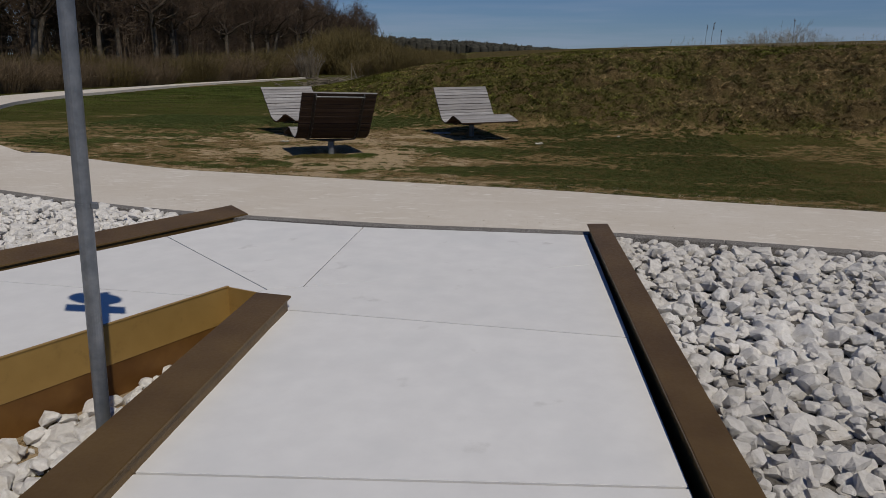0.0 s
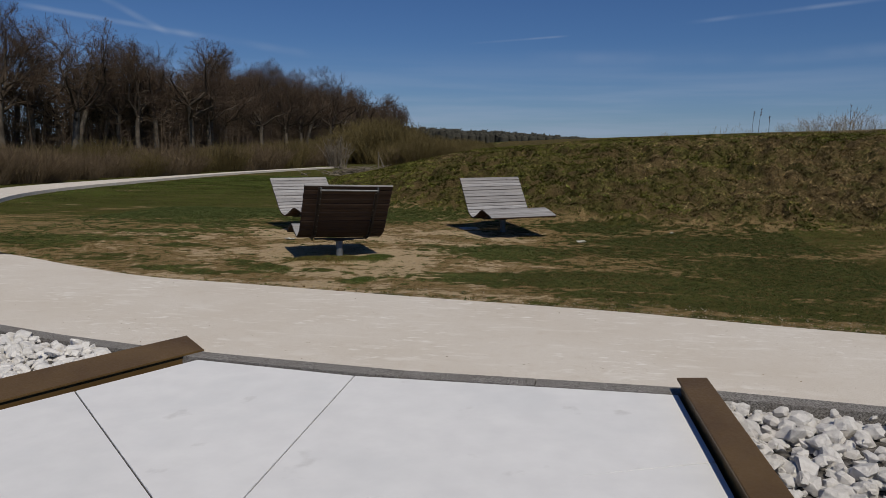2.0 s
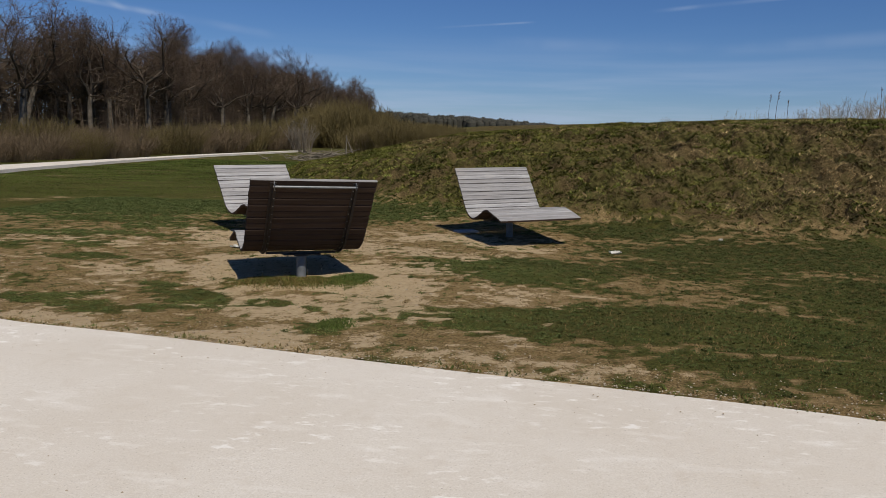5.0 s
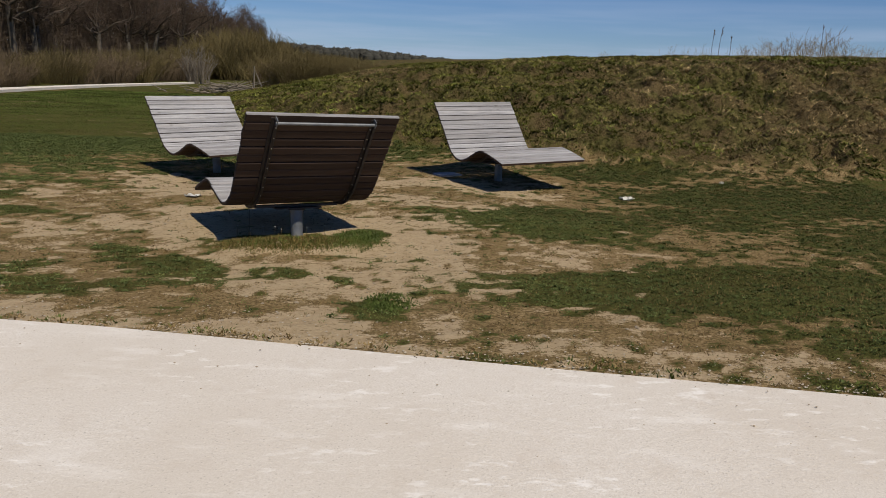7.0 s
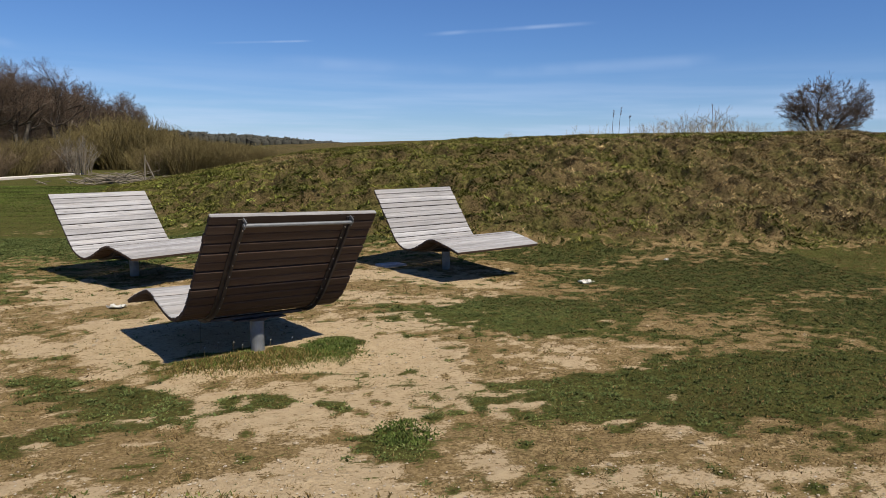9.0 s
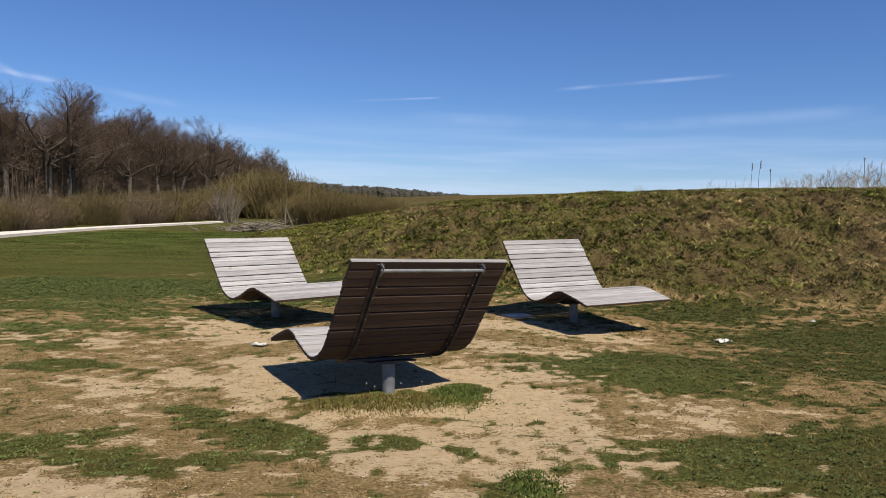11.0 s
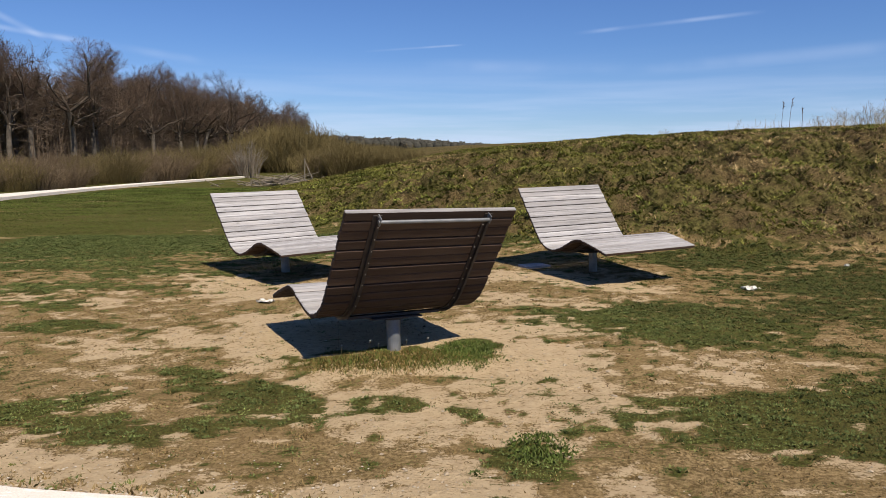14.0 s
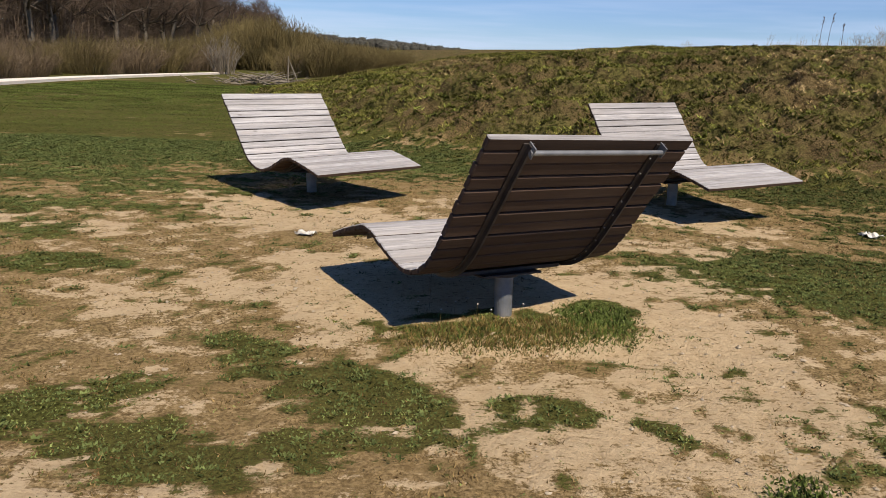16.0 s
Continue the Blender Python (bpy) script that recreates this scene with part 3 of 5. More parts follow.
def make_path_sheet():
    far, near = spline(FAR_LINE, 10), spline(NEAR_LINE, 10)

    def resample(line, n):
        s = np.cumsum([0] + [(b - a).length for a, b in zip(line, line[1:])])
        w = np.linspace(0, 1, n)
        return np.stack([np.interp(w, s / s[-1], [v[i] for v in line]) for i in (0, 1)], 1)

    a, b = resample(far, 420), resample(near, 420)
    bm = bmesh.new()
    rows = []
    for p, q in zip(a, b):
        row = []
        for k in range(13):
            w = k / 12
            x, y = p * (1 - w) + q * w
            base = float(height_at(np.array([x]), np.array([y - 0.05]), False)[0])
            level = -0.062 + 0.8 * float(fall(x)) if y < 11 else max(base, -0.25) + 0.07 * min(max((y - 13) / 8, 0), 1)
            crown = 0.012 * (1 - (2 * w - 1) ** 2)
            row.append(bm.verts.new((x, y, level + 0.045 + crown)))
        lo, hi = row[0].co, row[-1].co
        row.insert(0, bm.verts.new((lo.x, lo.y, lo.z - 0.12)))
        row.append(bm.verts.new((hi.x, hi.y, hi.z - 0.2)))
        rows.append(row)
    for r0, r1 in zip(rows, rows[1:]):
        for k in range(len(r0) - 1):
            bm.faces.new((r0[k], r0[k + 1], r1[k + 1], r1[k]))
    tagged(part("path", bm, PATH), "pale beige crushed limestone footpath curving through the turf", "footpath", kind="structure")
    # thin dark strip added for the shadow line between path and turf
    bm = bmesh.new()
    prev = None
    for p in a:
        if not -8.5 < p[0] < 12:
            continue
        ring = [bm.verts.new((p[0] + dx, p[1] + dx * 0.6, -0.062 + 0.8 * float(fall(p[0])) + dz)) for dx, dz in ((0, -0.08), (0, 0.043), (0.006, 0.043), (0.006, -0.08))]
        if prev:
            for k in range(3):
                bm.faces.new((prev[k], prev[k + 1], ring[k + 1], ring[k]))
        prev = ring
    tagged(part("path_shade_strip", bm, IRON), "thin dark strip in place of the shadow line along the footpath", "edging", kind="structure")


make_path_sheet()

# ---- terrace: slabs, kerbs, bronze rails, stone beds ----
SLABS = [[(-1.48, 2.24), (0.635, 2.40), (0.77, -3.2), (-1.42, -3.2)],
         [(-1.48, 2.24), (-1.49, 4.10), (0.597, 3.88), (0.635, 2.40)],
         [(-1.49, 4.10), (-1.93, 4.27), (-1.77, 4.49), (-1.54, 4.58), (-0.49, 5.01), (0.56, 5.40), (0.597, 3.88)],
         [(-1.54, 4.58), (-1.555, 6.44), (0.53, 6.36), (0.56, 5.40)],
         [(-1.77, 4.49), (-3.23, 5.88), (-2.80, 6.64), (-1.555, 6.44), (-1.54, 4.58)],
         [(-1.93, 4.27), (-4.05, 4.48), (-3.23, 5.88), (-1.77, 4.49)],
         [(-1.93, 4.27), (-4.52, -1.0), (-7.2, -1.0), (-4.05, 4.48)]]


def make_pavement():
    top = empty("pavement", pose(0, 0, 0), "smooth pale concrete slabs with narrow dark joints", "pavement", kind="structure")
    dirt = make_plain("joint_dirt", (0.035, 0.03, 0.026), (0.07, 0.06, 0.05), 30)
    for k, pts in enumerate(SLABS):
        part("bedding", sloped(prism(inset(pts, 0.001), -0.33, -0.012)), dirt, top)
        part("slab", sloped(prism(inset(pts, 0.008 if k < 2 else 0.0045), -0.15, 0.0, 0.002)), CONCRETE, top)


make_pavement()


def make_kerbs():
    top = empty("kerb", pose(0, 0, 0), "flush speckled grey granite kerb stones", "kerb", kind="structure")
    joints = [-7.4, -6.3, -5.3, -4.3, -3.3, -2.3, -1.25, -0.35, 0.62, 1.7, 2.75, 3.8, 4.85]
    for x0, x1 in zip(joints, joints[1:]):
        y0, y1 = float(along(KERB_LINE, x0)), float(along(KERB_LINE, x1))
        d = Vector((x1 - x0, y1 - y0)).normalized()
        n = Vector((-d.y, d.x)) * 0.145
        a, b = Vector((x0, y0)) + d * 0.0025, Vector((x1, y1)) - d * 0.0025
        off = Vector((0, 0.008))
        part("kerb_stone", sloped(prism([tuple(a + off), tuple(b + off), tuple(b + n + off), tuple(a + n + off)], -0.3, 0.003, 0.003)), KERB, top)


make_kerbs()


def rail(name, a, b, c, d, z0, z1, label, lip=0.012, tilt=0.0):
    """A bronze box rail over the quad a b c d: side walls and an overhanging cover that tilts down towards the side b c."""
    root = empty(name, pose(0, 0, 0), label, "edge rail", "bronze edge rails")
    body, cover = prism(inset([a, b, c, d], lip), z0, z1 - 0.014), prism([a, b, c, d], z1 - 0.013, z1, 0.003)
    p, q = Vector(b), Vector(c)
    n = Vector((-(q - p).y, (q - p).x)).normalized()
    wide = abs((Vector(a) - p).dot(n))
    for bm in (body, cover):
        for v in bm.verts:
            if v.co.z > z0 + 0.01:
                v.co.z -= tilt * (1 - min(abs((v.co.xy - p).dot(n)) / wide, 1))
    part("body", sloped(body), BRONZE, root)
    part("cover", sloped(cover), BRONZE, root)
    return root


rail("edge_rail", (0.524, 6.42), (0.711, 6.46), (0.970, -2.0), (0.799, -2.0), -0.3, 0.09, "dark bronze metal edge rail between slabs and white stones", 0.022)
rail("edge_rail", (-3.14, 7.10), (-2.86, 6.85), (-6.91, -0.95), (-7.26, -0.95), -0.25, 0.05, "bronze metal edge rail beside a bed of white stones", 0.014, 0.034)


def make_wedge():
    """The V-shaped bronze surround of the small stone bed with the sign post."""
    root = empty("bed_surround", pose(0, 0, 0), "V-shaped bronze and brass surround of a sunken stone bed", "edge rail", "bronze edge rails")
    part("body", prism([(-1.69, 4.12), (-1.485, 4.10), (-1.44, 1.96), (-1.375, -2.0), (-1.60, -2.0), (-1.665, 2.0)], -0.5, 0.0355), BRONZE, root)
    part("cover", prism([(-1.71, 4.16), (-1.47, 4.13), (-1.425, 1.96), (-1.36, -2.0), (-1.62, -2.0), (-1.675, 2.0)], 0.036, 0.05, 0.003), BRONZE, root)
    a = Vector((-1.935, 4.235))
    b = a + Vector((-0.437, -0.899)) * 5.6
    n = Vector((0.899, -0.437))
    part("side_plate", prism([tuple(a), tuple(b), tuple(b + n * 0.012), tuple(a + n * 0.012)], -0.185, 0.05), BRASS, root, "brass-coloured side plate")
    part("lower_plate", prism([tuple(a), tuple(b), tuple(b + n * 0.008), tuple(a + n * 0.008)], -0.5, -0.1855), RED_BRASS, root, "mottled reddish lower plate")
    part("end_plate", prism([(-1.935, 4.237), (-1.71, 4.162), (-1.71, 4.148), (-1.925, 4.222)], -0.5, 0.05), BRASS, root)
    part("top_edge", prism([tuple(a - n * 0.006), tuple(b - n * 0.006), tuple(b + n * 0.016), tuple(a + n * 0.016)], 0.0505, 0.056), BRASS, root)


make_wedge()


def make_sign_post():
    root = empty("sign_post", pose(-1.87, 2.70, -0.3, 0, 1.6, 0), "grey galvanised sign post with a round sign in white stones", "sign post")
    bm = bmesh.new()
    rod(bm, (0, 0, -0.25), (0, 0, 2.85), 0.032, sides=20)
    rod(bm, (0, 0, 2.85), (0, 0, 2.865), 0.034, 0.025, sides=20)
    part("pole", bm, ZINC, root, smooth=False)
    for z in (1.19, 2.42, 2.72):
        bm = bmesh.new()
        rod(bm, (0, 0, z), (0, 0, z + 0.018), 0.0345, sides=20)
        box(bm, 0.036, 0.062, -0.008, 0.008, z - 0.004, z + 0.022, 0.002)
        part("clamp", bm, ZINC, root)
    bm = bmesh.new()
    rod(bm, (-0.04, -0.046, 2.75), (-0.04, -0.042, 2.75), 0.19, sides=40)
    part("round_sign", bm, ZINC, root)
    bm = bmesh.new()
    box(bm, -0.24, 0.17, -0.046, -0.042, 2.33, 2.53, 0.001)
    part("sign_plate", bm, ZINC, root)


make_sign_post()


# ---- loungers ----
PROFILE = [(0.0, 1.062), (0.165, 0.845), (0.325, 0.635), (0.46, 0.468), (0.585, 0.372), (0.735, 0.336), (0.90, 0.362), (1.05, 0.425), (1.19, 0.476), (1.325, 0.490), (1.50, 0.455), (1.66, 0.410), (1.792, 0.373)]
POST_S, HALF = 0.713, 0.623


def profile_points():
    line = spline(PROFILE, 16)
    s = np.cumsum([0] + [(b - a).length for a, b in zip(line, line[1:])])
    return s, np.array([v.x for v in line]), np.array([v.y for v in line])


def on_profile(w):
    s, px, pz = profile_points()
    x, z = np.interp(w, s, px), np.interp(w, s, pz)
    x1, z1 = np.interp(w + 0.01, s, px), np.interp(w + 0.01, s, pz)
    x0, z0 = np.interp(w - 0.01, s, px), np.interp(w - 0.01, s, pz)
    return x, z, math.atan2(z1 - z0, x1 - x0)


def make_lounger():
    root = empty("lounger", pose(0, 0, 0), "", "")
    s_all, _, _ = profile_points()
    length = s_all[-1]
    n = 28
    pitch = length / n
    boards = []
    for top_board in (False, True):
        bm = bmesh.new()
        box(bm, -HALF, HALF, -pitch / 2 + 0.003, pitch / 2 - 0.003, -0.034, 0.0, 0.006)
        bm.normal_update()
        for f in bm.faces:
            # sides and undersides carry gap and back shade; top board's sunlit edge stays grey
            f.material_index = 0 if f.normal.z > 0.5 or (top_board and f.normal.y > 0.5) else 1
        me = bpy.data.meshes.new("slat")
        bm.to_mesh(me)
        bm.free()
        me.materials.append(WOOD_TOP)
        me.materials.append(WOOD_RAW_SHADED)
        boards.append(me)
    rng = random.Random(4)
    for i in range(n):
        x, z, a = on_profile((i + 0.5) * pitch)
        ob = new("slat", boards[1] if i == 0 else boards[0])
        ob.parent = root
        ob.matrix_basis = Matrix.Translation((rng.uniform(-0.003, 0.003), POST_S - x, z + rng.uniform(-0.003, 0.003))) @ Matrix.Rotation(-a + rng.uniform(-0.02, 0.02), 4, "X")
    for side in (-0.405, 0.405):
        bm = bmesh.new()
        prev = None
        for k in range(61):
            x, z, a = on_profile(0.03 + (length - 0.10) * k / 60)
            nx, nz = -math.sin(a), math.cos(a)
            ring = []
            for w, d in ((-0.03, 0.035), (0.03, 0.035), (0.03, 0.043), (0.005, 0.043), (0.005, 0.066), (-0.005, 0.066), (-0.005, 0.043), (-0.03, 0.043)):
                ring.append(bm.verts.new((side + w, POST_S - (x - nx * d), z - nz * d)))
            if prev:
                for j in range(8):
                    bm.faces.new((prev[j], prev[(j + 1) % 8], ring[(j + 1) % 8], ring[j]))
            else:
                bm.faces.new(ring)
            prev = ring
        bm.faces.new(prev[::-1])
        rib = part("rib", bm, IRON, root, "dark steel rib")
        for k in range(9):
            x, z, a = on_profile(0.12 + k * 0.098)
            nx, nz = -math.sin(a), math.cos(a)
            bm = bmesh.new()
            p = Vector((side + (0.018 if side < 0 else -0.018), POST_S - (x - nx * 0.042), z - nz * 0.042))
            rod(bm, p, p - Vector((0, -nx, nz)) * 0.006, 0.005, sides=8)
            part("bolt", bm, BOLT, rib)
    # bar across the back
    x, z, a = on_profile(0.055)
    nx, nz = -math.sin(a), math.cos(a)
    bar = Vector((0, POST_S - (x - nx * 0.075), z - nz * 0.075))
    bm = bmesh.new()
    rod(bm, bar - Vector((0.41, 0, 0)), bar + Vector((0.41, 0, 0)), 0.0125, sides=14)
    part("crossbar", bm, PIPE, root, "grey steel crossbar")
    for side in (-0.40, 0.40):
        bm = bmesh.new()
        x, z, a = on_profile(0.05)
        m = Matrix.Translation((side, POST_S - x, z)) @ Matrix.Rotation(-a, 4, "X")
        box(bm, -0.004, 0.004, -0.03, 0.03, -0.09, -0.03, 0.002, m)
        part("bracket", bm, PIPE, root)
    # under-frame and post
    bm = bmesh.new()
    box(bm, -0.20, 0.20, -0.09, 0.09, 0.258, 0.2705, 0.003)
    box(bm, -0.37, 0.37, -0.035, 0.035, 0.271, 0.294, 0.003)
    part("under_frame", bm, IRON, root)
    bm = bmesh.new()
    rod(bm, (0, 0, -0.12), (0, 0, 0.244), 0.052, sides=24)
    part("post", bm, PIPE, root, "grey steel post")
    bm = bmesh.new()
    rod(bm, (0, 0, 0.2442), (0, 0, 0.2578), 0.075, sides=24)
    part("swivel_plate", bm, IRON, root)
    return root


def lounger_pose(x, y, z, yaw, tip, roll):
    return pose(x, y, z, 0, 0, yaw) @ pose(0, -0.6, 0, tip, -roll, 0) @ pose(0, 0.6 - POST_S, 0)


lounger = make_lounger()
spots = [((-3.105, 11.425, -0.118, 209.5, 4.5, 1.15), "weathered wave-shaped slatted wooden lounger on worn soil, its back dark brown"),
         ((-5.677, 16.295, -0.169, 42.7, -2.2, 0.3), "sunlit grey wave-shaped slatted wooden lounger on worn turf"),
         ((-1.643, 16.30, -0.103, 26.1, -1.7, 1.3), "sunlit grey wave-shaped slatted wooden lounger at the foot of the bank")]
for k, (where, text) in enumerate(spots):
    ob = lounger if k == 0 else copy_thing(lounger, lounger_pose(*where))
    ob.matrix_basis = lounger_pose(*where)
    tagged(ob, text, "lounger", "three loungers")


# ---- litter ----
def make_paper(x, y, size, seed, label):
    rng = random.Random(seed)
    bm = bmesh.new()
    bmesh.ops.create_grid(bm, x_segments=7, y_segments=6, size=size)
    for v in bm.verts:
        v.co.x *= 0.8
        v.co.z = 0.015 + rng.uniform(-0.015, 0.02) + 0.2 * abs(v.co.x)
        v.co.x += rng.uniform(-0.012, 0.012)
        v.co.y += rng.uniform(-0.012, 0.012)
    bmesh.ops.solidify(bm, geom=bm.faces[:], thickness=0.002)
    ob = part("paper", bm, PAPER)
    ob.matrix_basis = pose(x, y, zed(x, y) - 0.005, 0, 0, rng.uniform(0, 180))
    tagged(ob, label, "litter", "papers on the turf")


make_paper(0.12, 14.48, 0.085, 1, "crumpled white paper lying on short turf")
make_paper(-4.9, 13.78, 0.07, 2, "crumpled white paper lying on worn soil")
make_paper(1.83, 15.78, 0.022, 3, "small white paper scrap at the foot of the bank")
bm = bmesh.new()
box(bm, -0.17, 0.17, -0.13, 0.13, -0.03, 0.012, 0.006)
plate = part("paving_stone", bm, make_plain("grey_slab", (0.30, 0.30, 0.30), (0.42, 0.42, 0.42), 20))
plate.matrix_basis = pose(-2.02, 15.98, zed(-2.02, 15.98) + 0.015, 0, 0, 26)
tagged(plate, "small flat grey stone slab in the shade of a lounger", "paving stone")


# ---- grass ----
def blades(name, n, region, rule, label, seed, lay=(0.1, 1.1)):
    """Single grass blades: rule gives, for arrays x, y and random numbers, what to keep, height, width and colour."""
    rng = np.random.default_rng(seed)
    x, y = rng.uniform(region[0], region[1], n), rng.uniform(region[2], region[3], n)
    keep, h, w, col = rule(x, y, rng)
    x, y, h, w, col = x[keep], y[keep], h[keep], w[keep], col[keep]
    z = height_at(x, y)
    k = len(x)
    a, lean, b = rng.uniform(0, 2 * np.pi, k), rng.uniform(lay[0], lay[1], k), rng.uniform(0, 2 * np.pi, k)
    p = np.stack([x, y, z - 0.004], 1)
    side = np.stack([np.cos(a) * w / 2, np.sin(a) * w / 2, np.zeros(k)], 1)
    tip = p + np.stack([np.cos(b) * h * lean * 0.7, np.sin(b) * h * lean * 0.7, h], 1)
    corner = np.stack([p - side, p + side, tip], 1)
    tone = np.repeat(np.concatenate([col, np.ones((k, 1))], 1), 3, axis=0)
    me = raw_mesh(name, corner, 3, "tint", tone)
    tagged(part(name, me, BLADES), label, "grass", kind="stuff")


def pick(rng, n, a, b):
    t = rng.uniform(0, 1, (n, 1))
    return np.array(a)[None] * (1 - t) + np.array(b)[None] * t


def off_path(x, y):
    return y > along(FAR_EDGE, x) + 0.02


def lawn_rule(x, y, rng):
    """Clover-like leaves and short blades on the turf, flat dead straw between."""
    g, b, r = cover_at(x, y)
    n = len(x)
    tight = vnoise(x, y, 26.0, 51, 2)
    lush = smooth(0.34, 0.72, g + 0.9 * (tight - 0.5))
    tuft = smooth(0.52, 0.66, vnoise(x, y * 1.2, 11.0, 53, 3) + 0.35 * (tight - 0.5))
    straw = (0.05 + 0.60 * tuft) * (1 - 0.93 * smooth(0.36, 0.6, b))
    keep = (rng.uniform(0, 1, n) < np.maximum(0.9 * lush, straw)) & off_path(x, y) & (y < along(TOE, x) + 1.0)
    dry = rng.uniform(0, 1, n) > 0.12 + (0.78 - 0.33 * smooth(-1.6, 1.2, x)) * lush
    grow = 1 + 0.09 * np.clip(y - 9, 0, 10)
    h = np.where(dry, rng.uniform(0.004, 0.012, n), rng.uniform(0.004, 0.013, n))
    w = np.where(dry, rng.uniform(0.004, 0.008, n), rng.uniform(0.008, 0.015, n)) * grow
    h = h * np.where(dry, 1 + 1.3 * tuft, 1.0)
    bright = rng.uniform(0, 1, n) ** 1.3
    leaf = np.array([[0.075, 0.092, 0.026]]) * (1 - bright[:, None]) + np.array([[0.165, 0.192, 0.066]]) * bright[:, None]
    leaf = leaf * (1.25 - 0.48 * smooth(-2.4, 0.6, x))[:, None]
    leaf = leaf * (0.55 + 0.9 * smooth(0.3, 0.7, vnoise(x, y * 1.8, 1.7, 57, 4)))[:, None]
    col = np.where(dry[:, None], pick(rng, n, (0.075, 0.051, 0.019), (0.35, 0.24, 0.105)), leaf)
    return keep, h, w, col


def bank_rule(x, y, rng):
    g, b, r = cover_at(x, y)
    n = len(x)
    clump = vnoise(x, y, 8.0, 41, 3)
    keep = (rng.uniform(0, 1, n) < r * (0.06 + 1.2 * smooth(0.44, 0.60, clump))) & off_path(x, y)
    h = rng.uniform(0.015, 0.055, n) * (0.15 + 1.5 * clump)
    w = rng.uniform(0.012, 0.032, n)
    kind = vnoise(x, y, 0.55, 43, 3) + 0.3 * (rng.uniform(0, 1, n) - 0.5)
    dry = kind > 0.55 + 0.20 * smooth(2.5, -3.0, x) - 0.12 * smooth(0.0, 4.0, x)
    col = np.where(dry[:, None], pick(rng, n, (0.13, 0.090, 0.041), (0.43, 0.32, 0.165)), pick(rng, n, (0.052, 0.058, 0.012), (0.21, 0.20, 0.048)))
    col = col * (0.45 + 1.1 * smooth(0.3, 0.7, vnoise(x, y, 4.5, 45, 3)))[:, None]
    return keep, h, w, col


def clover_rule(x, y, rng):
    n = len(x)
    v = patches([(-2.56, 10.2, 0.17, 0.24, 0, 1.0), (-2.92, 12.05, 0.24, 0.24, 0, 1.0)], x, y)
    keep = rng.uniform(0, 1, n) < v
    return keep, rng.uniform(0.008, 0.032, n) * (0.3 + 0.7 * v), rng.uniform(0.012, 0.022, n), pick(rng, n, (0.05, 0.075, 0.016), (0.13, 0.17, 0.045))


def tuft_rule(x, y, rng):
    n = len(x)
    v = patches([POST_MOUND], x, y)
    keep = rng.uniform(0, 1, n) < v * 0.9
    gold = rng.uniform(0, 1, n) < 0.62 - 0.45 * smooth(-3.25, -2.95, x)
    col = np.where(gold[:, None], pick(rng, n, (0.09, 0.066, 0.02), (0.29, 0.205, 0.075)), pick(rng, n, (0.045, 0.065, 0.014), (0.15, 0.19, 0.045)))
    return keep, rng.uniform(0.010, 0.042, n) * (0.4 + 0.6 * v), rng.uniform(0.005, 0.011, n), col


def meadow_rule(x, y, rng):
    n = len(x)
    g, b, r = cover_at(x, y)
    reach = np.hypot(x + 3, y - 7)
    keep = (rng.uniform(0, 1, n) < 0.2 + g) & (y > along(FAR_EDGE, x) + 0.1) & (r < 0.5) & ((x < -8.5) | (y > 17.5))
    return keep, rng.uniform(0.4, 1.0, n) * (0.006 + 0.0009 * reach), rng.uniform(0.4, 1.0, n) * 0.0018 * reach, pick(rng, n, (0.050, 0.070, 0.014), (0.125, 0.165, 0.040)) * (0.55 + 0.75 * smooth(0.28, 0.72, vnoise(x * 0.5, y * 1.5, 1.4, 71, 4)))[:, None]




def clumps(name, n, region, rule, label, seed, count, spread):
    """Small clumps of blades that lean outwards; rule gives, for arrays of centres, what to keep, height, blade width, radius and colour."""
    rng = np.random.default_rng(seed)
    x, y = rng.uniform(region[0], region[1], n), rng.uniform(region[2], region[3], n)
    keep, h, w, r, col = rule(x, y, rng)
    x, y, h, w, r, col = (np.repeat(v[keep], count, axis=0) for v in (x, y, h, w, r, col))
    k = len(x)
    a, t = rng.uniform(0, 2 * np.pi, k), np.sqrt(rng.uniform(0, 1, k))
    x, y = x + np.cos(a) * t * r, y + np.sin(a) * t * r * 0.8
    z = height_at(x, y)
    h, w = h * (1.1 - 0.6 * t) * rng.uniform(0.5, 1.2, k), w * rng.uniform(0.7, 1.3, k)
    b, lean = a + rng.normal(0, 0.7, k), (0.2 + t) * spread
    p = np.stack([x, y, z - 0.004], 1)
    q = a + rng.uniform(1.0, 2.1, k)
    side = np.stack([np.cos(q) * w / 2, np.sin(q) * w / 2, np.zeros(k)], 1)
    tip = p + np.stack([np.cos(b) * h * lean, np.sin(b) * h * lean, h], 1)
    col = col * rng.uniform(0.6, 1.3, (k, 1))
    me = raw_mesh(name, np.stack([p - side, p + side, tip], 1), 3, "tint", np.repeat(np.concatenate([col, np.ones((k, 1))], 1), 3, axis=0))
    tagged(part(name, me, BLADES), label, "grass", kind="stuff")


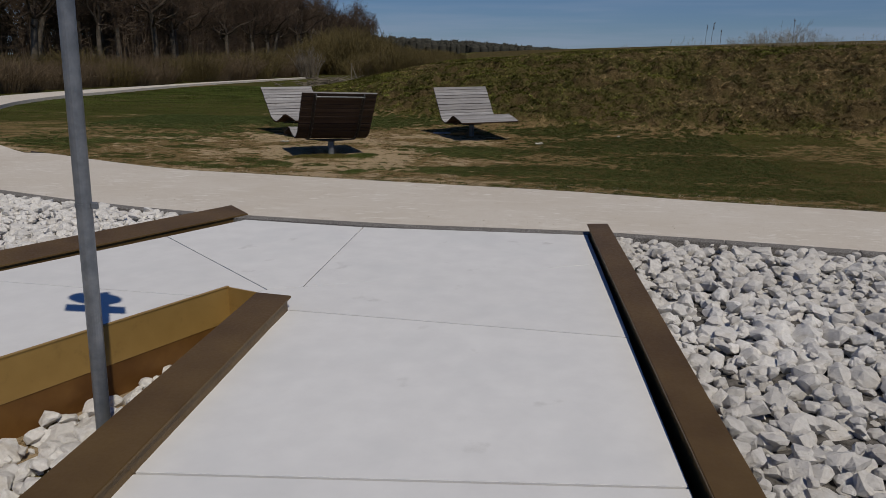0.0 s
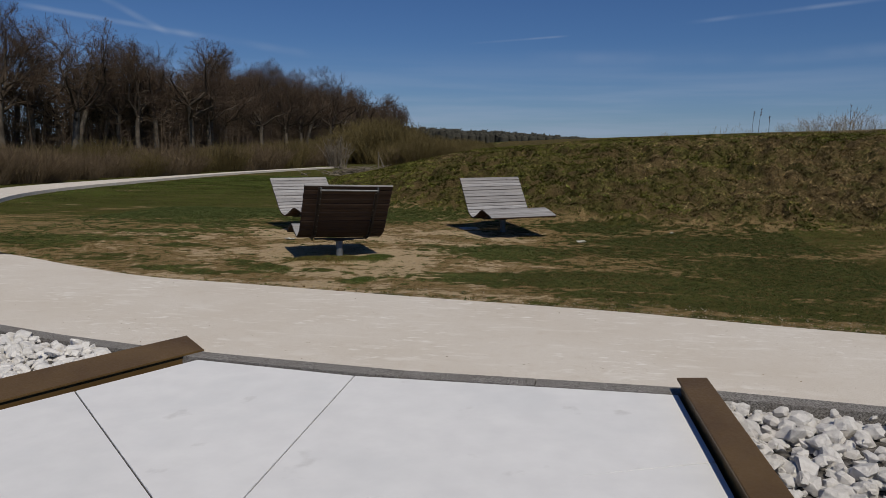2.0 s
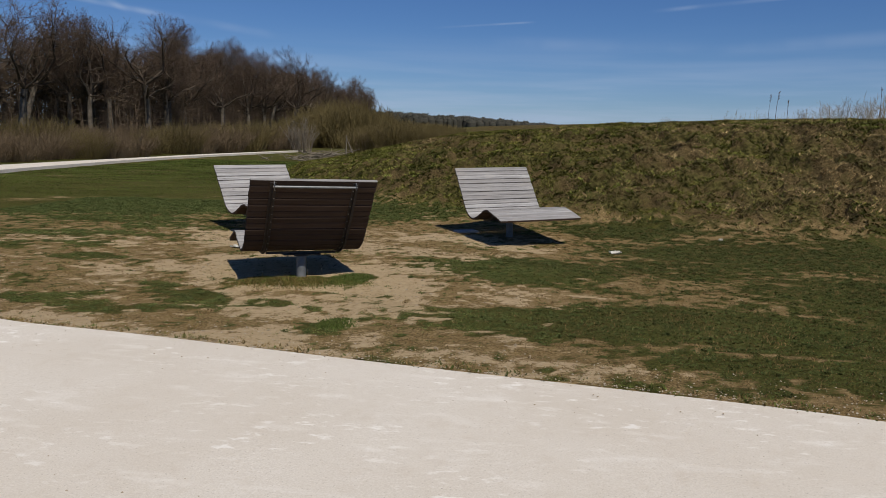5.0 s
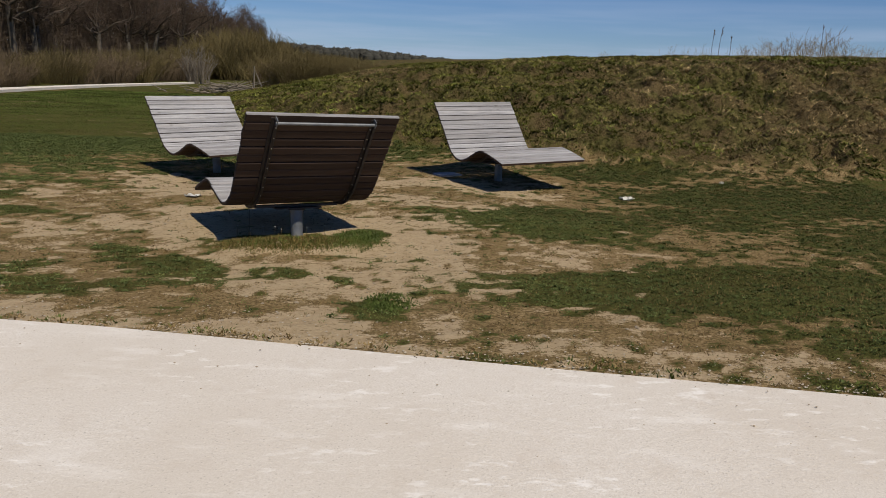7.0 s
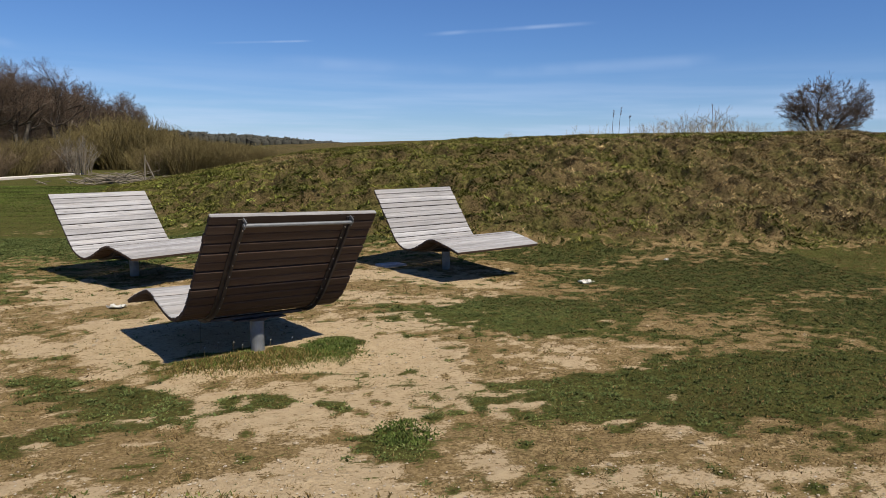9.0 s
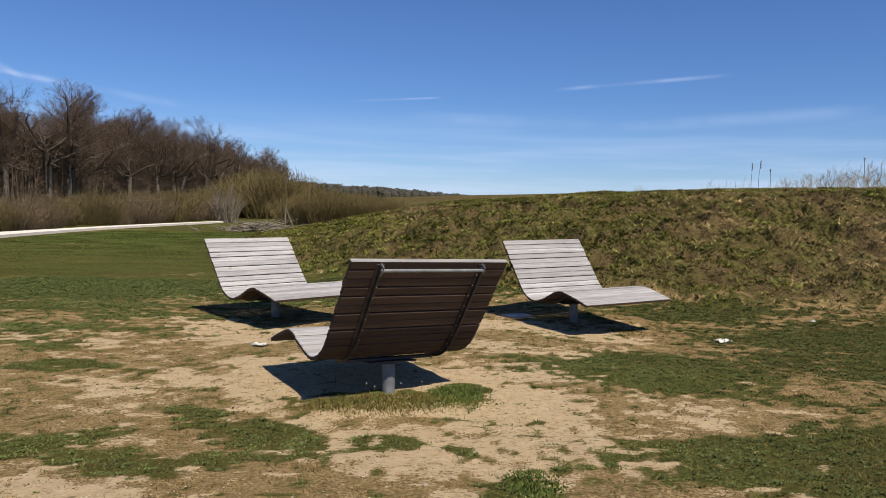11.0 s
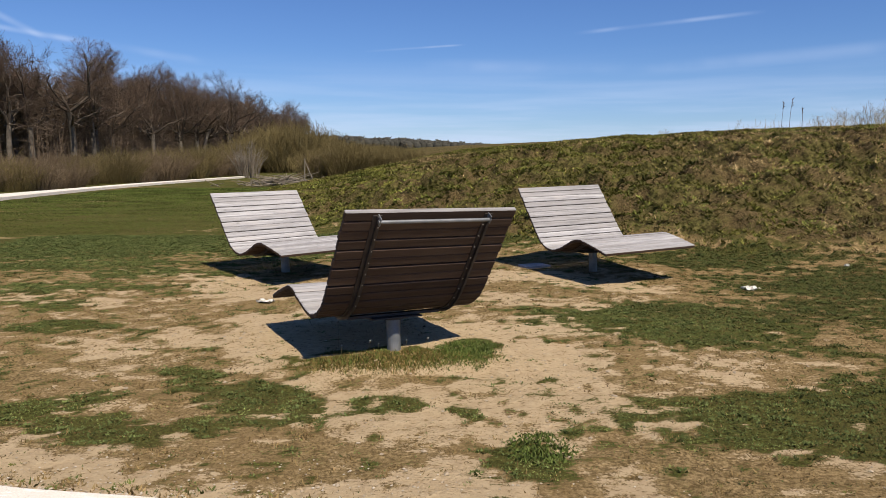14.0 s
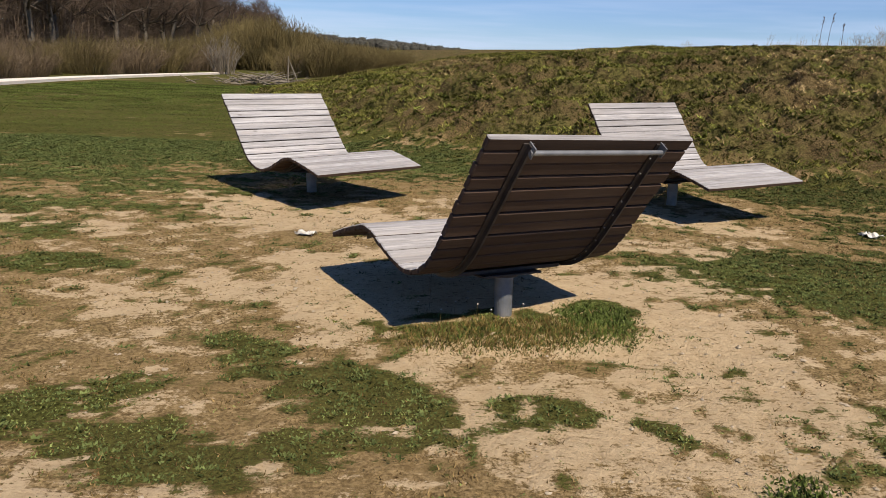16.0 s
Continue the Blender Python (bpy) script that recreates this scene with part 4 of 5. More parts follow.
def tussock_rule(x, y, rng):
    g, b, r = cover_at(x, y)
    n = len(x)
    zone = vnoise(x, y, 0.55, 43, 3) + 0.22 * (rng.uniform(0, 1, n) - 0.5)
    dry = zone > 0.55 + 0.20 * smooth(2.5, -3.0, x) - 0.12 * smooth(0.0, 4.0, x)
    keep = (rng.uniform(0, 1, n) < r * (0.25 + 0.75 * smooth(0.4, 0.6, vnoise(x, y, 1.6, 47, 2))))
    size = rng.uniform(0.5, 1.3, n)
    col = np.where(dry[:, None], pick(rng, n, (0.14, 0.097, 0.043), (0.40, 0.30, 0.155)), pick(rng, n, (0.052, 0.066, 0.013), (0.185, 0.205, 0.046)))
    col = col * (0.5 + 1.0 * smooth(0.3, 0.7, vnoise(x, y, 1.5, 49, 3)))[:, None]
    return keep, 0.055 * size, 0.034 * size, 0.15 * size, col


def wisp_rule(x, y, rng):
    """Dead and half-green remains of turf on the worn soil."""
    g, b, r = cover_at(x, y)
    n = len(x)
    keep = (rng.uniform(0, 1, n) < 0.06 + 0.95 * smooth(0.47, 0.60, vnoise(x, y * 1.4, 2.6, 63, 3))) & off_path(x, y) & (r < 0.3)
    bald = patches([(-2.75, 11.75, 0.55, 0.6, 20, 1.0), (-3.9, 12.5, 0.6, 0.5, 0, 1.0), (-3.3, 11.2, 0.9, 0.25, 0, 0.9), (-2.0, 15.1, 0.8, 0.25, -28, 0.9)], x, y)
    keep &= rng.uniform(0, 1, n) > 0.93 * bald
    size = rng.uniform(0.4, 1.0, n) ** 1.5 * (1 + 0.05 * (y - 9))
    live = rng.uniform(0, 1, n) < 0.30
    col = np.where(live[:, None], pick(rng, n, (0.045, 0.055, 0.012), (0.12, 0.13, 0.03)), pick(rng, n, (0.075, 0.044, 0.018), (0.19, 0.118, 0.050)))
    return keep, 0.015 * size, 0.018 * size, 0.036 * size, col


def clover_patch_rule(x, y, rng):
    """Low clover and weed rosettes in the green patches of the worn lawn."""
    g, b, r = cover_at(x, y)
    n = len(x)
    thick = smooth(0.40, 0.68, g + 0.5 * (vnoise(x, y, 9.0, 83, 2) - 0.5))
    keep = (rng.uniform(0, 1, n) < thick) & off_path(x, y) & (r < 0.3)
    size = rng.uniform(0.6, 1.2, n) * (1 + 0.05 * (y - 10))
    col = pick(rng, n, (0.055, 0.072, 0.022), (0.128, 0.158, 0.054)) * (1.05 - 0.25 * smooth(-2.4, 0.6, x))[:, None]
    return keep, 0.017 * size, 0.018 * size, 0.034 * size, col


def verge_rule(x, y, rng):
    """Turf that creeps over the edge of the footpath."""
    n = len(x)
    off = y - along(FAR_EDGE, x)
    keep = (off > 0.01) & (off < 0.12) & (rng.uniform(0, 1, n) < 0.25 + 0.75 * smooth(0.42, 0.58, vnoise(x, y, 3.0, 67, 3)))
    live = rng.uniform(0, 1, n) < 0.35 + 0.4 * smooth(-3.0, 0.0, x)
    size = rng.uniform(0.5, 1.2, n)
    col = np.where(live[:, None], pick(rng, n, (0.05, 0.066, 0.015), (0.16, 0.19, 0.05)), pick(rng, n, (0.08, 0.055, 0.02), (0.32, 0.225, 0.10)))
    return keep, 0.026 * size, 0.014 * size, 0.05 * size, col


def make_daisy(x, y, high):
    bm = bmesh.new()
    rod(bm, (0, 0, -0.01), (0.006, 0, high), 0.0012, 0.001, 5)
    daisy = part("daisy", bm, OLIVE)
    bm = bmesh.new()
    rod(bm, (0.006, 0, high), (0.006, 0, high + 0.004), 0.005, 0.004, 8)
    part("flower_head", bm, PAPER, daisy)
    daisy.matrix_basis = pose(x, y, zed(x, y))
    tagged(daisy, "small white daisy on a thin stalk in dry grass", "flower", "daisies by the lounger")


blades("lawn_grass", 1000000, (-9, 6.5, 8.0, 17.8), lawn_rule, "short patchy clover and lawn grass, part green and part dry", 11, (0.4, 2.0))
blades("meadow_grass", 160000, (-19, -4, 13.0, 42.0), meadow_rule, "mown green meadow grass beside the footpath", 16, (0.3, 1.6))
blades("bank_grass", 620000, (-9, 13, 15.0, 28.0), bank_rule, "tussocky dry and olive grass on the bank", 12, (0.8, 2.6))
blades("clover", 26000, (-3.3, -2.2, 9.8, 12.5), clover_rule, "lush dark green clover tufts in worn turf", 13, (0.3, 1.6))
clumps("tussocks", 9000, (-9, 13, 15.0, 26.0), tussock_rule, "clumped dry and green tussocks on the bank", 18, 22, 1.8)
clumps("dead_turf", 24000, (-8.5, 3.5, 8.3, 17.0), wisp_rule, "scattered dead and half-green turf remains on worn soil", 19, 9, 1.6)
clumps("low_clover", 84000, (-11.0, 4.0, 8.6, 20.0), clover_patch_rule, "low green clover rosettes in patches of the worn lawn", 27, 11, 1.5)
clumps("verge_turf", 60000, (-9, 8, 7.0, 12.5), verge_rule, "ragged turf along the edge of the footpath", 23, 10, 1.3)
blades("tuft_grass", 34000, (-4.5, -2.4, 11.3, 12.3), tuft_rule, "golden dry grass tuft round the lounger's post", 17, (0.4, 1.8))

for k, (x, y) in enumerate(((-3.95, 11.95), (-3.82, 11.86), (-3.74, 11.98), (-3.62, 11.9), (-3.55, 11.82), (-3.36, 11.95), (-3.2, 11.92), (-3.88, 12.1))):
    make_daisy(x, y, 0.03 + (0.07, 0.055, 0.06, 0.065, 0.05, 0.06, 0.07, 0.2)[k])

# pebbles on the worn soil and the path
g = np.random.default_rng(44)
peb_v, peb_f = [], []
octa = np.array([(1, 0, 0), (0, 1, 0), (-1, 0, 0), (0, -1, 0), (0, 0, 0.8), (0, 0, -0.8)])
octa_f = ((0, 1, 4), (1, 2, 4), (2, 3, 4), (3, 0, 4), (1, 0, 5), (2, 1, 5), (3, 2, 5), (0, 3, 5))
px, py = g.uniform(-7.5, 3, 9000), g.uniform(8.6, 15.5, 9000)
pg, pb, pr = cover_at(px, py)
ok = (pb > 0.35) & (pg < 0.4)
pz = height_at(px, py)
for x, y, z in zip(px[ok][:2600], py[ok][:2600], pz[ok][:2600]):
    r = 0.004 + 0.010 * g.uniform() ** 3 + (0.012 if g.uniform() < 0.02 else 0)
    base = len(peb_v)
    if y < float(along(FAR_EDGE, x)) + 0.03:
        continue
    sh = octa * r * g.uniform(0.7, 1.2, (6, 1)) * (1.2, 0.9, 0.7)
    a = g.uniform(0, 6.28)
    c, d = math.cos(a), math.sin(a)
    peb_v.extend((x + q[0] * c - q[1] * d, y + q[0] * d + q[1] * c, z + q[2] + r * 0.3) for q in sh)
    peb_f.extend(tuple(base + j for j in f) for f in octa_f)
for _ in range(650):
    x, y = g.uniform(-6.5, 2.5), g.uniform(6.7, 9.6)
    if not float(along(KERB_LINE, x)) + 0.2 < y < float(along(FAR_EDGE, x)) - 0.05:
        continue
    r = 0.002 + 0.005 * g.uniform() ** 2
    base = len(peb_v)
    peb_v.extend((x + q[0] * 1.2, y + q[1], -0.008 + 0.8 * float(fall(x)) + q[2] * 0.7) for q in octa * r * g.uniform(0.7, 1.2, (6, 1)))
    peb_f.extend(tuple(base + j for j in f) for f in octa_f)
me = bpy.data.meshes.new("pebbles")
me.from_pydata(peb_v, [], peb_f)
tagged(part("pebbles", me, make_plain("pale_pebble", (0.30, 0.235, 0.15), (0.46, 0.39, 0.29), 25)), "small pebbles on worn soil and footpath", "pebbles", kind="stuff")


# pale grit spilled from the footpath over the turf's edge
grit_v, grit_f = [], []
for _ in range(2400):
    x = g.uniform(-5.0, 4.5)
    y = float(along(FAR_EDGE, x)) + 0.02 + 0.5 * g.uniform() ** 2.5
    z = float(height_at(x, y))
    r = 0.002 + 0.006 * g.uniform() ** 3
    base = len(grit_v)
    a = g.uniform(0, 6.28)
    c, d = math.cos(a), math.sin(a)
    grit_v.extend((x + q[0] * 1.3 * c - q[1] * d, y + q[0] * 1.3 * d + q[1] * c, z + 0.006 + q[2] * 0.8) for q in octa * r * g.uniform(0.7, 1.2, (6, 1)))
    grit_f.extend(tuple(base + j for j in f) for f in octa_f)
me = bpy.data.meshes.new("grit")
me.from_pydata(grit_v, [], grit_f)
tagged(part("grit", me, make_plain("pale_grit", (0.42, 0.35, 0.26), (0.62, 0.55, 0.45), 25)), "pale limestone grit on the turf beside the footpath", "grit", kind="stuff")


# ---- bare trees and shrubs ----
def grow_tree(seed, high, wide, foot=0.34):
    """Segments of trunk, limbs and twigs of a bare oak whose crown fills a rounded outline."""
    rng = random.Random(seed)
    trunk, limbs, twigs = [], [], []
    mid, rise = high * 0.63, high * 0.37

    def depth(p):
        return math.sqrt((p.x / wide) ** 2 + (p.y / wide) ** 2 + ((p.z - mid) / rise) ** 2)

    def branch(p, d, length, r, level):
        n = (4, 5, 4, 3, 2)[level]
        step = length / n
        for k in range(n):
            d = (d + Vector((rng.gauss(0, 1), rng.gauss(0, 1), rng.gauss(0.15, 0.8))) * (0.05, 0.24, 0.30, 0.30, 0.30)[level]).normalized()
            last = level and depth(p + d * step) > 1
            q = p + d * step * (0.6 if last else 1)
            r1 = max(r * (0.93, 0.83, 0.76, 0.70, 0.6)[level], 0.011)
            (trunk, limbs, limbs, twigs, twigs)[level].append((*p, *q, r, r1))
            if level < 4:
                count = ((0, 0, 2, 5), (1, 1, 2, 2, 3), (1, 2, 2, 3), (2, 3, 4))[level][k]
                for _ in range(count):
                    out = Vector((q.x, q.y, 0.7 * (q.z - mid))).normalized() if level else Vector((0, 0, 0))
                    side = Vector((rng.gauss(0, 1), rng.gauss(0, 1), rng.gauss(0.1, 0.7))).normalized()
                    nd = (d * 0.6 + side * 0.85 + out * 0.45 + Vector((0, 0, 0.28 if level < 2 else 0.1))).normalized()
                    span = (high * 0.40, high * 0.20, high * 0.105, high * 0.052)[level] * rng.uniform(0.7, 1.15)
                    thick = max(r1 * (0.66, 0.64, 0.52, 0.5)[level] * rng.uniform(0.8, 1.15), (0.12, 0.065, 0.028, 0.016)[level] * high / 20)
                    branch(q, nd, span, thick, level + 1)
            if last:
                break
            p, r = q, r1

    branch(Vector((0, 0, -0.4)), Vector((rng.uniform(-0.08, 0.08), rng.uniform(-0.08, 0.08), 1)), high * foot, high * 0.024, 0)
    return trunk, limbs, twigs


def tree_parts(trunk, limbs, twigs):
    out = (tubes("trunk", trunk, 8), tubes("limb_frame", limbs, 5), tubes("crown", twigs, 3))
    for me, mat in zip(out, (OAK_BARK, LIMB_BARK, TWIGS)):
        me.materials.append(mat)
    return out


tree_sets = [tree_parts(*grow_tree(seed, 20, wide, foot)) for seed, wide, foot in ((3, 6.4, 0.36), (8, 7.2, 0.30), (15, 5.6, 0.42), (21, 6.6, 0.33), (34, 6.0, 0.38))]


def place_tree(k, x, y, z, size, turn, label, category="tree", group="trees at the wood's edge"):
    root = empty("tree", pose(x, y, z, 0, 0, turn) @ Matrix.Diagonal((size, size, size, 1)), label, category, group)
    for name, me in zip(("trunk", "limb_frame", "crown"), tree_sets[k % 5]):
        new(name, me).parent = root
    return root


rng = random.Random(77)
WOOD_EDGE = [(-118, 84), (-92, 98), (-66, 110), (-66.5, 130), (-68, 160), (-70.5, 200), (-74, 260), (-79, 345)]
edge_line = spline(WOOD_EDGE, 14)
edge_len = np.cumsum([0] + [(b - a).length for a, b in zip(edge_line, edge_line[1:])])
for row, (gap, back) in enumerate(((8.5, 0), (7.5, 6), (7.5, 13), (7.0, 21))):
    s = rng.uniform(0, 4)
    while s < edge_len[-1]:
        x = float(np.interp(s, edge_len, [v.x for v in edge_line])) - back * 0.8 + rng.uniform(-2.0, 2.0)
        y = float(np.interp(s, edge_len, [v.y for v in edge_line])) + back * (0.6 if s < 60 else 0.0) + rng.uniform(-2, 2)
        size = (rng.uniform(0.90, 1.12) if row == 0 else rng.uniform(0.84, 1.04)) * float(np.interp(s, [0, 38, 50, 58, 95, 105, 180, 260], [1.32, 1.28, 1.10, 0.97, 1.02, 1.2, 1.26, 1.15]))
        place_tree(rng.randrange(5), x, y, zed(x, y), size, rng.uniform(0, 360), "tall leafless oak with a grey trunk at the wood's edge")
        s += gap * rng.uniform(0.75, 1.25) * (1.0 if s < 150 else 1.5)
place_tree(1, -66.5, 111.3, 0, 1.05, 40, "large leafless oak with a pale trunk and wide crown")

# dense undergrowth and stems inside the wood
r2 = np.random.default_rng(5)
stems = []
for _ in range(6400):
    s = r2.uniform(0, edge_len[-1])
    x = np.interp(s, edge_len, [v.x for v in edge_line]) - r2.uniform(-1, 26)
    y = np.interp(s, edge_len, [v.y for v in edge_line]) + (r2.uniform(0, 18) if s < 60 else r2.uniform(-3, 3))
    h = r2.uniform(3, 12.5)
    dx, dy = r2.normal(0, 0.07 * h, 2)
    stems.append((x, y, -0.3, x + dx, y + dy, h, r2.uniform(0.04, 0.12), 0.02))
    for _ in range(8):
        t = r2.uniform(0.2, 1.0)
        px, py, pz = x + dx * t, y + dy * t, h * t
        stems.append((px, py, pz, px + r2.normal(0, 1.5), py + r2.normal(0, 1.5), pz + r2.uniform(-0.2, 1.8), 0.045, 0.012))
tagged(part("woodland", tubes("woodland", stems, 3), make_bark("woodland_brown", (0.13, 0.095, 0.068), (0.22, 0.165, 0.12))), "dense brown leafless undergrowth and stems of the wood", "woodland", kind="stuff")


def shrub_mesh(seed, n, high, wide, thick=1.0, foot=0.55):
    g = np.random.default_rng(seed)
    segs = []
    for _ in range(n):
        a, r = g.uniform(0, 2 * np.pi), wide * np.sqrt(g.uniform(0, 1))
        bx, by = foot * r * np.cos(a), foot * r * np.sin(a)
        mid = 0.25 + 0.55 * (0.55 - foot)
        h = high * g.uniform(0.55, 1.0) * (1 - 0.35 * (r / wide) ** 2)
        mx, my = bx + mid * r * np.cos(a) + g.normal(0, 0.08), by + mid * r * np.sin(a) + g.normal(0, 0.08)
        ex, ey = mx + 0.35 * r * np.cos(a) + g.normal(0, 0.18), my + 0.35 * r * np.sin(a) + g.normal(0, 0.18)
        segs.append((bx, by, -0.1, mx, my, h * 0.55, 0.018 * thick, 0.014 * thick))
        segs.append((mx, my, h * 0.55, ex, ey, h, 0.014 * thick, 0.006 * thick))
        for _ in range(5):
            t = g.uniform(0.1, 1)
            px, py, pz = mx + (ex - mx) * t, my + (ey - my) * t, h * (0.55 + 0.45 * t)
            if g.uniform() < 0.4:
                px, py, pz = bx + (mx - bx) * t, by + (my - by) * t, 0.55 * h * t
            segs.append((px, py, pz, px + g.normal(0, 0.2 * thick), py + g.normal(0, 0.2 * thick), pz + g.uniform(0.1, 0.5) * thick, 0.009 * thick, 0.005 * thick))
    return tubes("bush", segs, 3)


olive_sets = [shrub_mesh(s, 230, 2.4, 1.9) for s in (1, 2, 3)]
brown_sets = [shrub_mesh(s, 190, 2.1, 1.8) for s in (4, 5)]
for me in olive_sets:
    me.materials.append(OLIVE)
for me in brown_sets:
    me.materials.append(BROWN)


def place_shrub(x, y, size, olive, k, turn):
    me = (olive_sets if olive else brown_sets)[k % (3 if olive else 2)]
    root = empty("shrub", pose(x, y, zed(x, y), 0, 0, turn) @ Matrix.Diagonal((size, size, size, 1)), "olive leafless willow shrub beside the footpath" if olive else "brown leafless shrub at the edge of the wood", "shrub", "shrub belt")
    new("bush", me).parent = root


def belt(az, r):
    a = radians(az)
    return -3.0 + r * math.sin(a), 6.5 + r * math.cos(a)


def shrub_top(az):
    return float(np.interp(az, [-50, -29.7, -24, -20, -17, -15, -13.5, -12, -10, -5.3, -1, 3], [0.010, 0.011, 0.014, 0.013, 0.018, 0.038, 0.042, 0.032, 0.0235, 0.0150, 0.012, 0.008]))


def path_reach(az):
    return min(18.0 / math.sin(radians(max(-az, 10.0))), 66.0)


for az0, az1, more, step, olive_share in ((-50, -17, 4.5, 1.5, 0.25), (-50, -16, 9.0, 1.2, 0.35), (-44, -12.5, 15.0, 1.1, 0.45), (-20, -9, 8.0, 0.9, 0.8), (-17.5, -4, 14.0, 0.9, 1.0), (-14, -1.5, 22.0, 0.8, 1.0), (-10, -0.5, 32.0, 0.8, 0.9), (-11.5, -3.0, -14.0, 0.7, 0.9)):
    az = az0
    while az < az1:
        r = path_reach(az) + more + rng.uniform(-1.2, 2.0)
        x, y = belt(az + rng.uniform(-0.4, 0.4), r)
        size = (1.33 + shrub_top(az) * r - zed(x, y)) / 2.25
        if size > 0.3:
            place_shrub(x, y, size * rng.uniform(0.7, 1.1), rng.random() < olive_share, rng.randrange(6), rng.uniform(0, 360))
        az += step * rng.uniform(0.7, 1.3)

root = empty("tree", pose(46.0, 69.8, 0.6), "lone leafless round-crowned tree behind the bank", "tree")
lone = [sum(rows, []) for rows in zip(*(grow_tree(seed, 9.9, 4.4, 0.34) for seed in (52, 54)))]
lone[0] = lone[0][:4]
for name, me in zip(("trunk", "limb_frame", "crown"), tree_parts(*lone)):
    new(name, me).parent = root

# pale dead bush, brushwood pile and stake beyond the turf
dead = shrub_mesh(9, 60, 3.0, 1.3, 1.3)
dead.materials.append(PALE)
x, y = belt(-16.6, 56)
root = empty("dead_bush", pose(x, y, zed(x, y)), "pale grey dead bush beside the footpath", "bush")
new("bush", dead).parent = root
g = np.random.default_rng(8)
sticks = []
for _ in range(150):
    x, y = -12.2 + g.normal(0, 1.3), 44.5 + g.normal(0, 0.8)
    a, l = g.uniform(0, 6.28), g.uniform(0.4, 1.6)
    z = -0.15 + g.uniform(0, 0.45) * max(0, 1 - abs(x + 12.2) / 2.6)
    sticks.append((x, y, z, x + l * math.cos(a), y + l * math.sin(a), z + g.uniform(-0.05, 0.35), 0.03, 0.012))
tagged(part("brushwood_pile", tubes("brushwood_pile", sticks, 4), PALE), "pile of pale cut branches on the turf", "brushwood", kind="stuff")
bm = bmesh.new()
rod(bm, (0, 0, -0.1), (0.05, 0, 1.35), 0.035, 0.03, 8)
stake = part("stake", bm, PALE)
stake.matrix_basis = pose(-11.0, 43.0, zed(-11, 43))
bm = bmesh.new()
rod(bm, (0.55, 0, 0.0), (0.06, 0, 1.2), 0.028, 0.022, 8)
part("brace", bm, PALE, stake)
tagged(stake, "leaning pale wooden stake with a brace by brushwood", "stake")


# dry stalks and reeds on the crest of the bank
def crest(az, r):
    a = radians(az)
    return -3.05 + r * math.sin(a), 6.55 + r * math.cos(a)


g = np.random.default_rng(14)
stalks = []
for _ in range(420):
    az = g.choice([26.5, 28.5, 30.4, 33, 37, 22]) + g.normal(0, 1.3)
    x, y = crest(az, 22 + g.uniform(-1.5, 2.5))
    z = zed(x, y)
    h = abs(g.normal(0.12, 0.10)) + 0.05
    dx, dy = g.normal(0, 0.12 * h + 0.02, 2)
    stalks.append((x, y, z - 0.02, x + dx, y + dy, z + h, 0.004, 0.002))
    if h > 0.3:
        for _ in range(4):
            t = g.uniform(0.4, 1)
            stalks.append((x + dx * t, y + dy * t, z + h * t, x + dx * t + g.normal(0, 0.08), y + dy * t + g.normal(0, 0.08), z + h * t + g.uniform(0.02, 0.12), 0.003, 0.001))
tagged(part("dry_stalks", tubes("dry_stalks", stalks, 3), STRAW), "pale dry stalks along the crest of the bank", "dry grass", kind="stuff")
for az, hgt in ((23.4, 0.72), (23.9, 0.8), (24.7, 0.55), (30.6, 0.85)):
    x, y = crest(az, 22.5)
    segs = [(0, 0, -0.05, 0.01, 0, hgt * 0.5, 0.008, 0.006), (0.01, 0, hgt * 0.5, 0.05, 0, hgt, 0.006, 0.003)]
    for _ in range(16):
        t = g.uniform(0.72, 1.0)
        segs.append((0.04 * t, 0, hgt * t, 0.04 * t + g.normal(0.02, 0.025), g.normal(0, 0.02), hgt * t + g.uniform(0.01, 0.07), 0.007, 0.003))
    reed = part("reed", tubes("reed", segs, 4), TWIGS)
    reed.matrix_basis = pose(x, y, zed(x, y), 0, 0, g.uniform(0, 90))
    tagged(reed, "tall dry reed with a dark seed head on the bank", "reed", "reeds on the bank")

wisp = shrub_mesh(61, 26, 0.75, 0.5, 0.35)
wisp.materials.append(STRAW)
for az, r, size in ((25.8, 22.5, 0.5), (27.2, 23.0, 0.75), (28.6, 22.3, 0.9), (29.5, 23.2, 0.8), (30.6, 22.6, 1.15), (31.6, 23, 0.8), (33.5, 22.5, 0.5), (15.5, 24.5, 0.4)):
    x, y = crest(az, r)
    root = empty("dry_shrub", pose(x, y, zed(x, y), 0, 0, az * 40) @ Matrix.Diagonal((size, size, size, 1)), "wispy pale dry shrub on the crest of the bank", "shrub", "dry shrubs on the bank")
    new("bush", wisp).parent = root

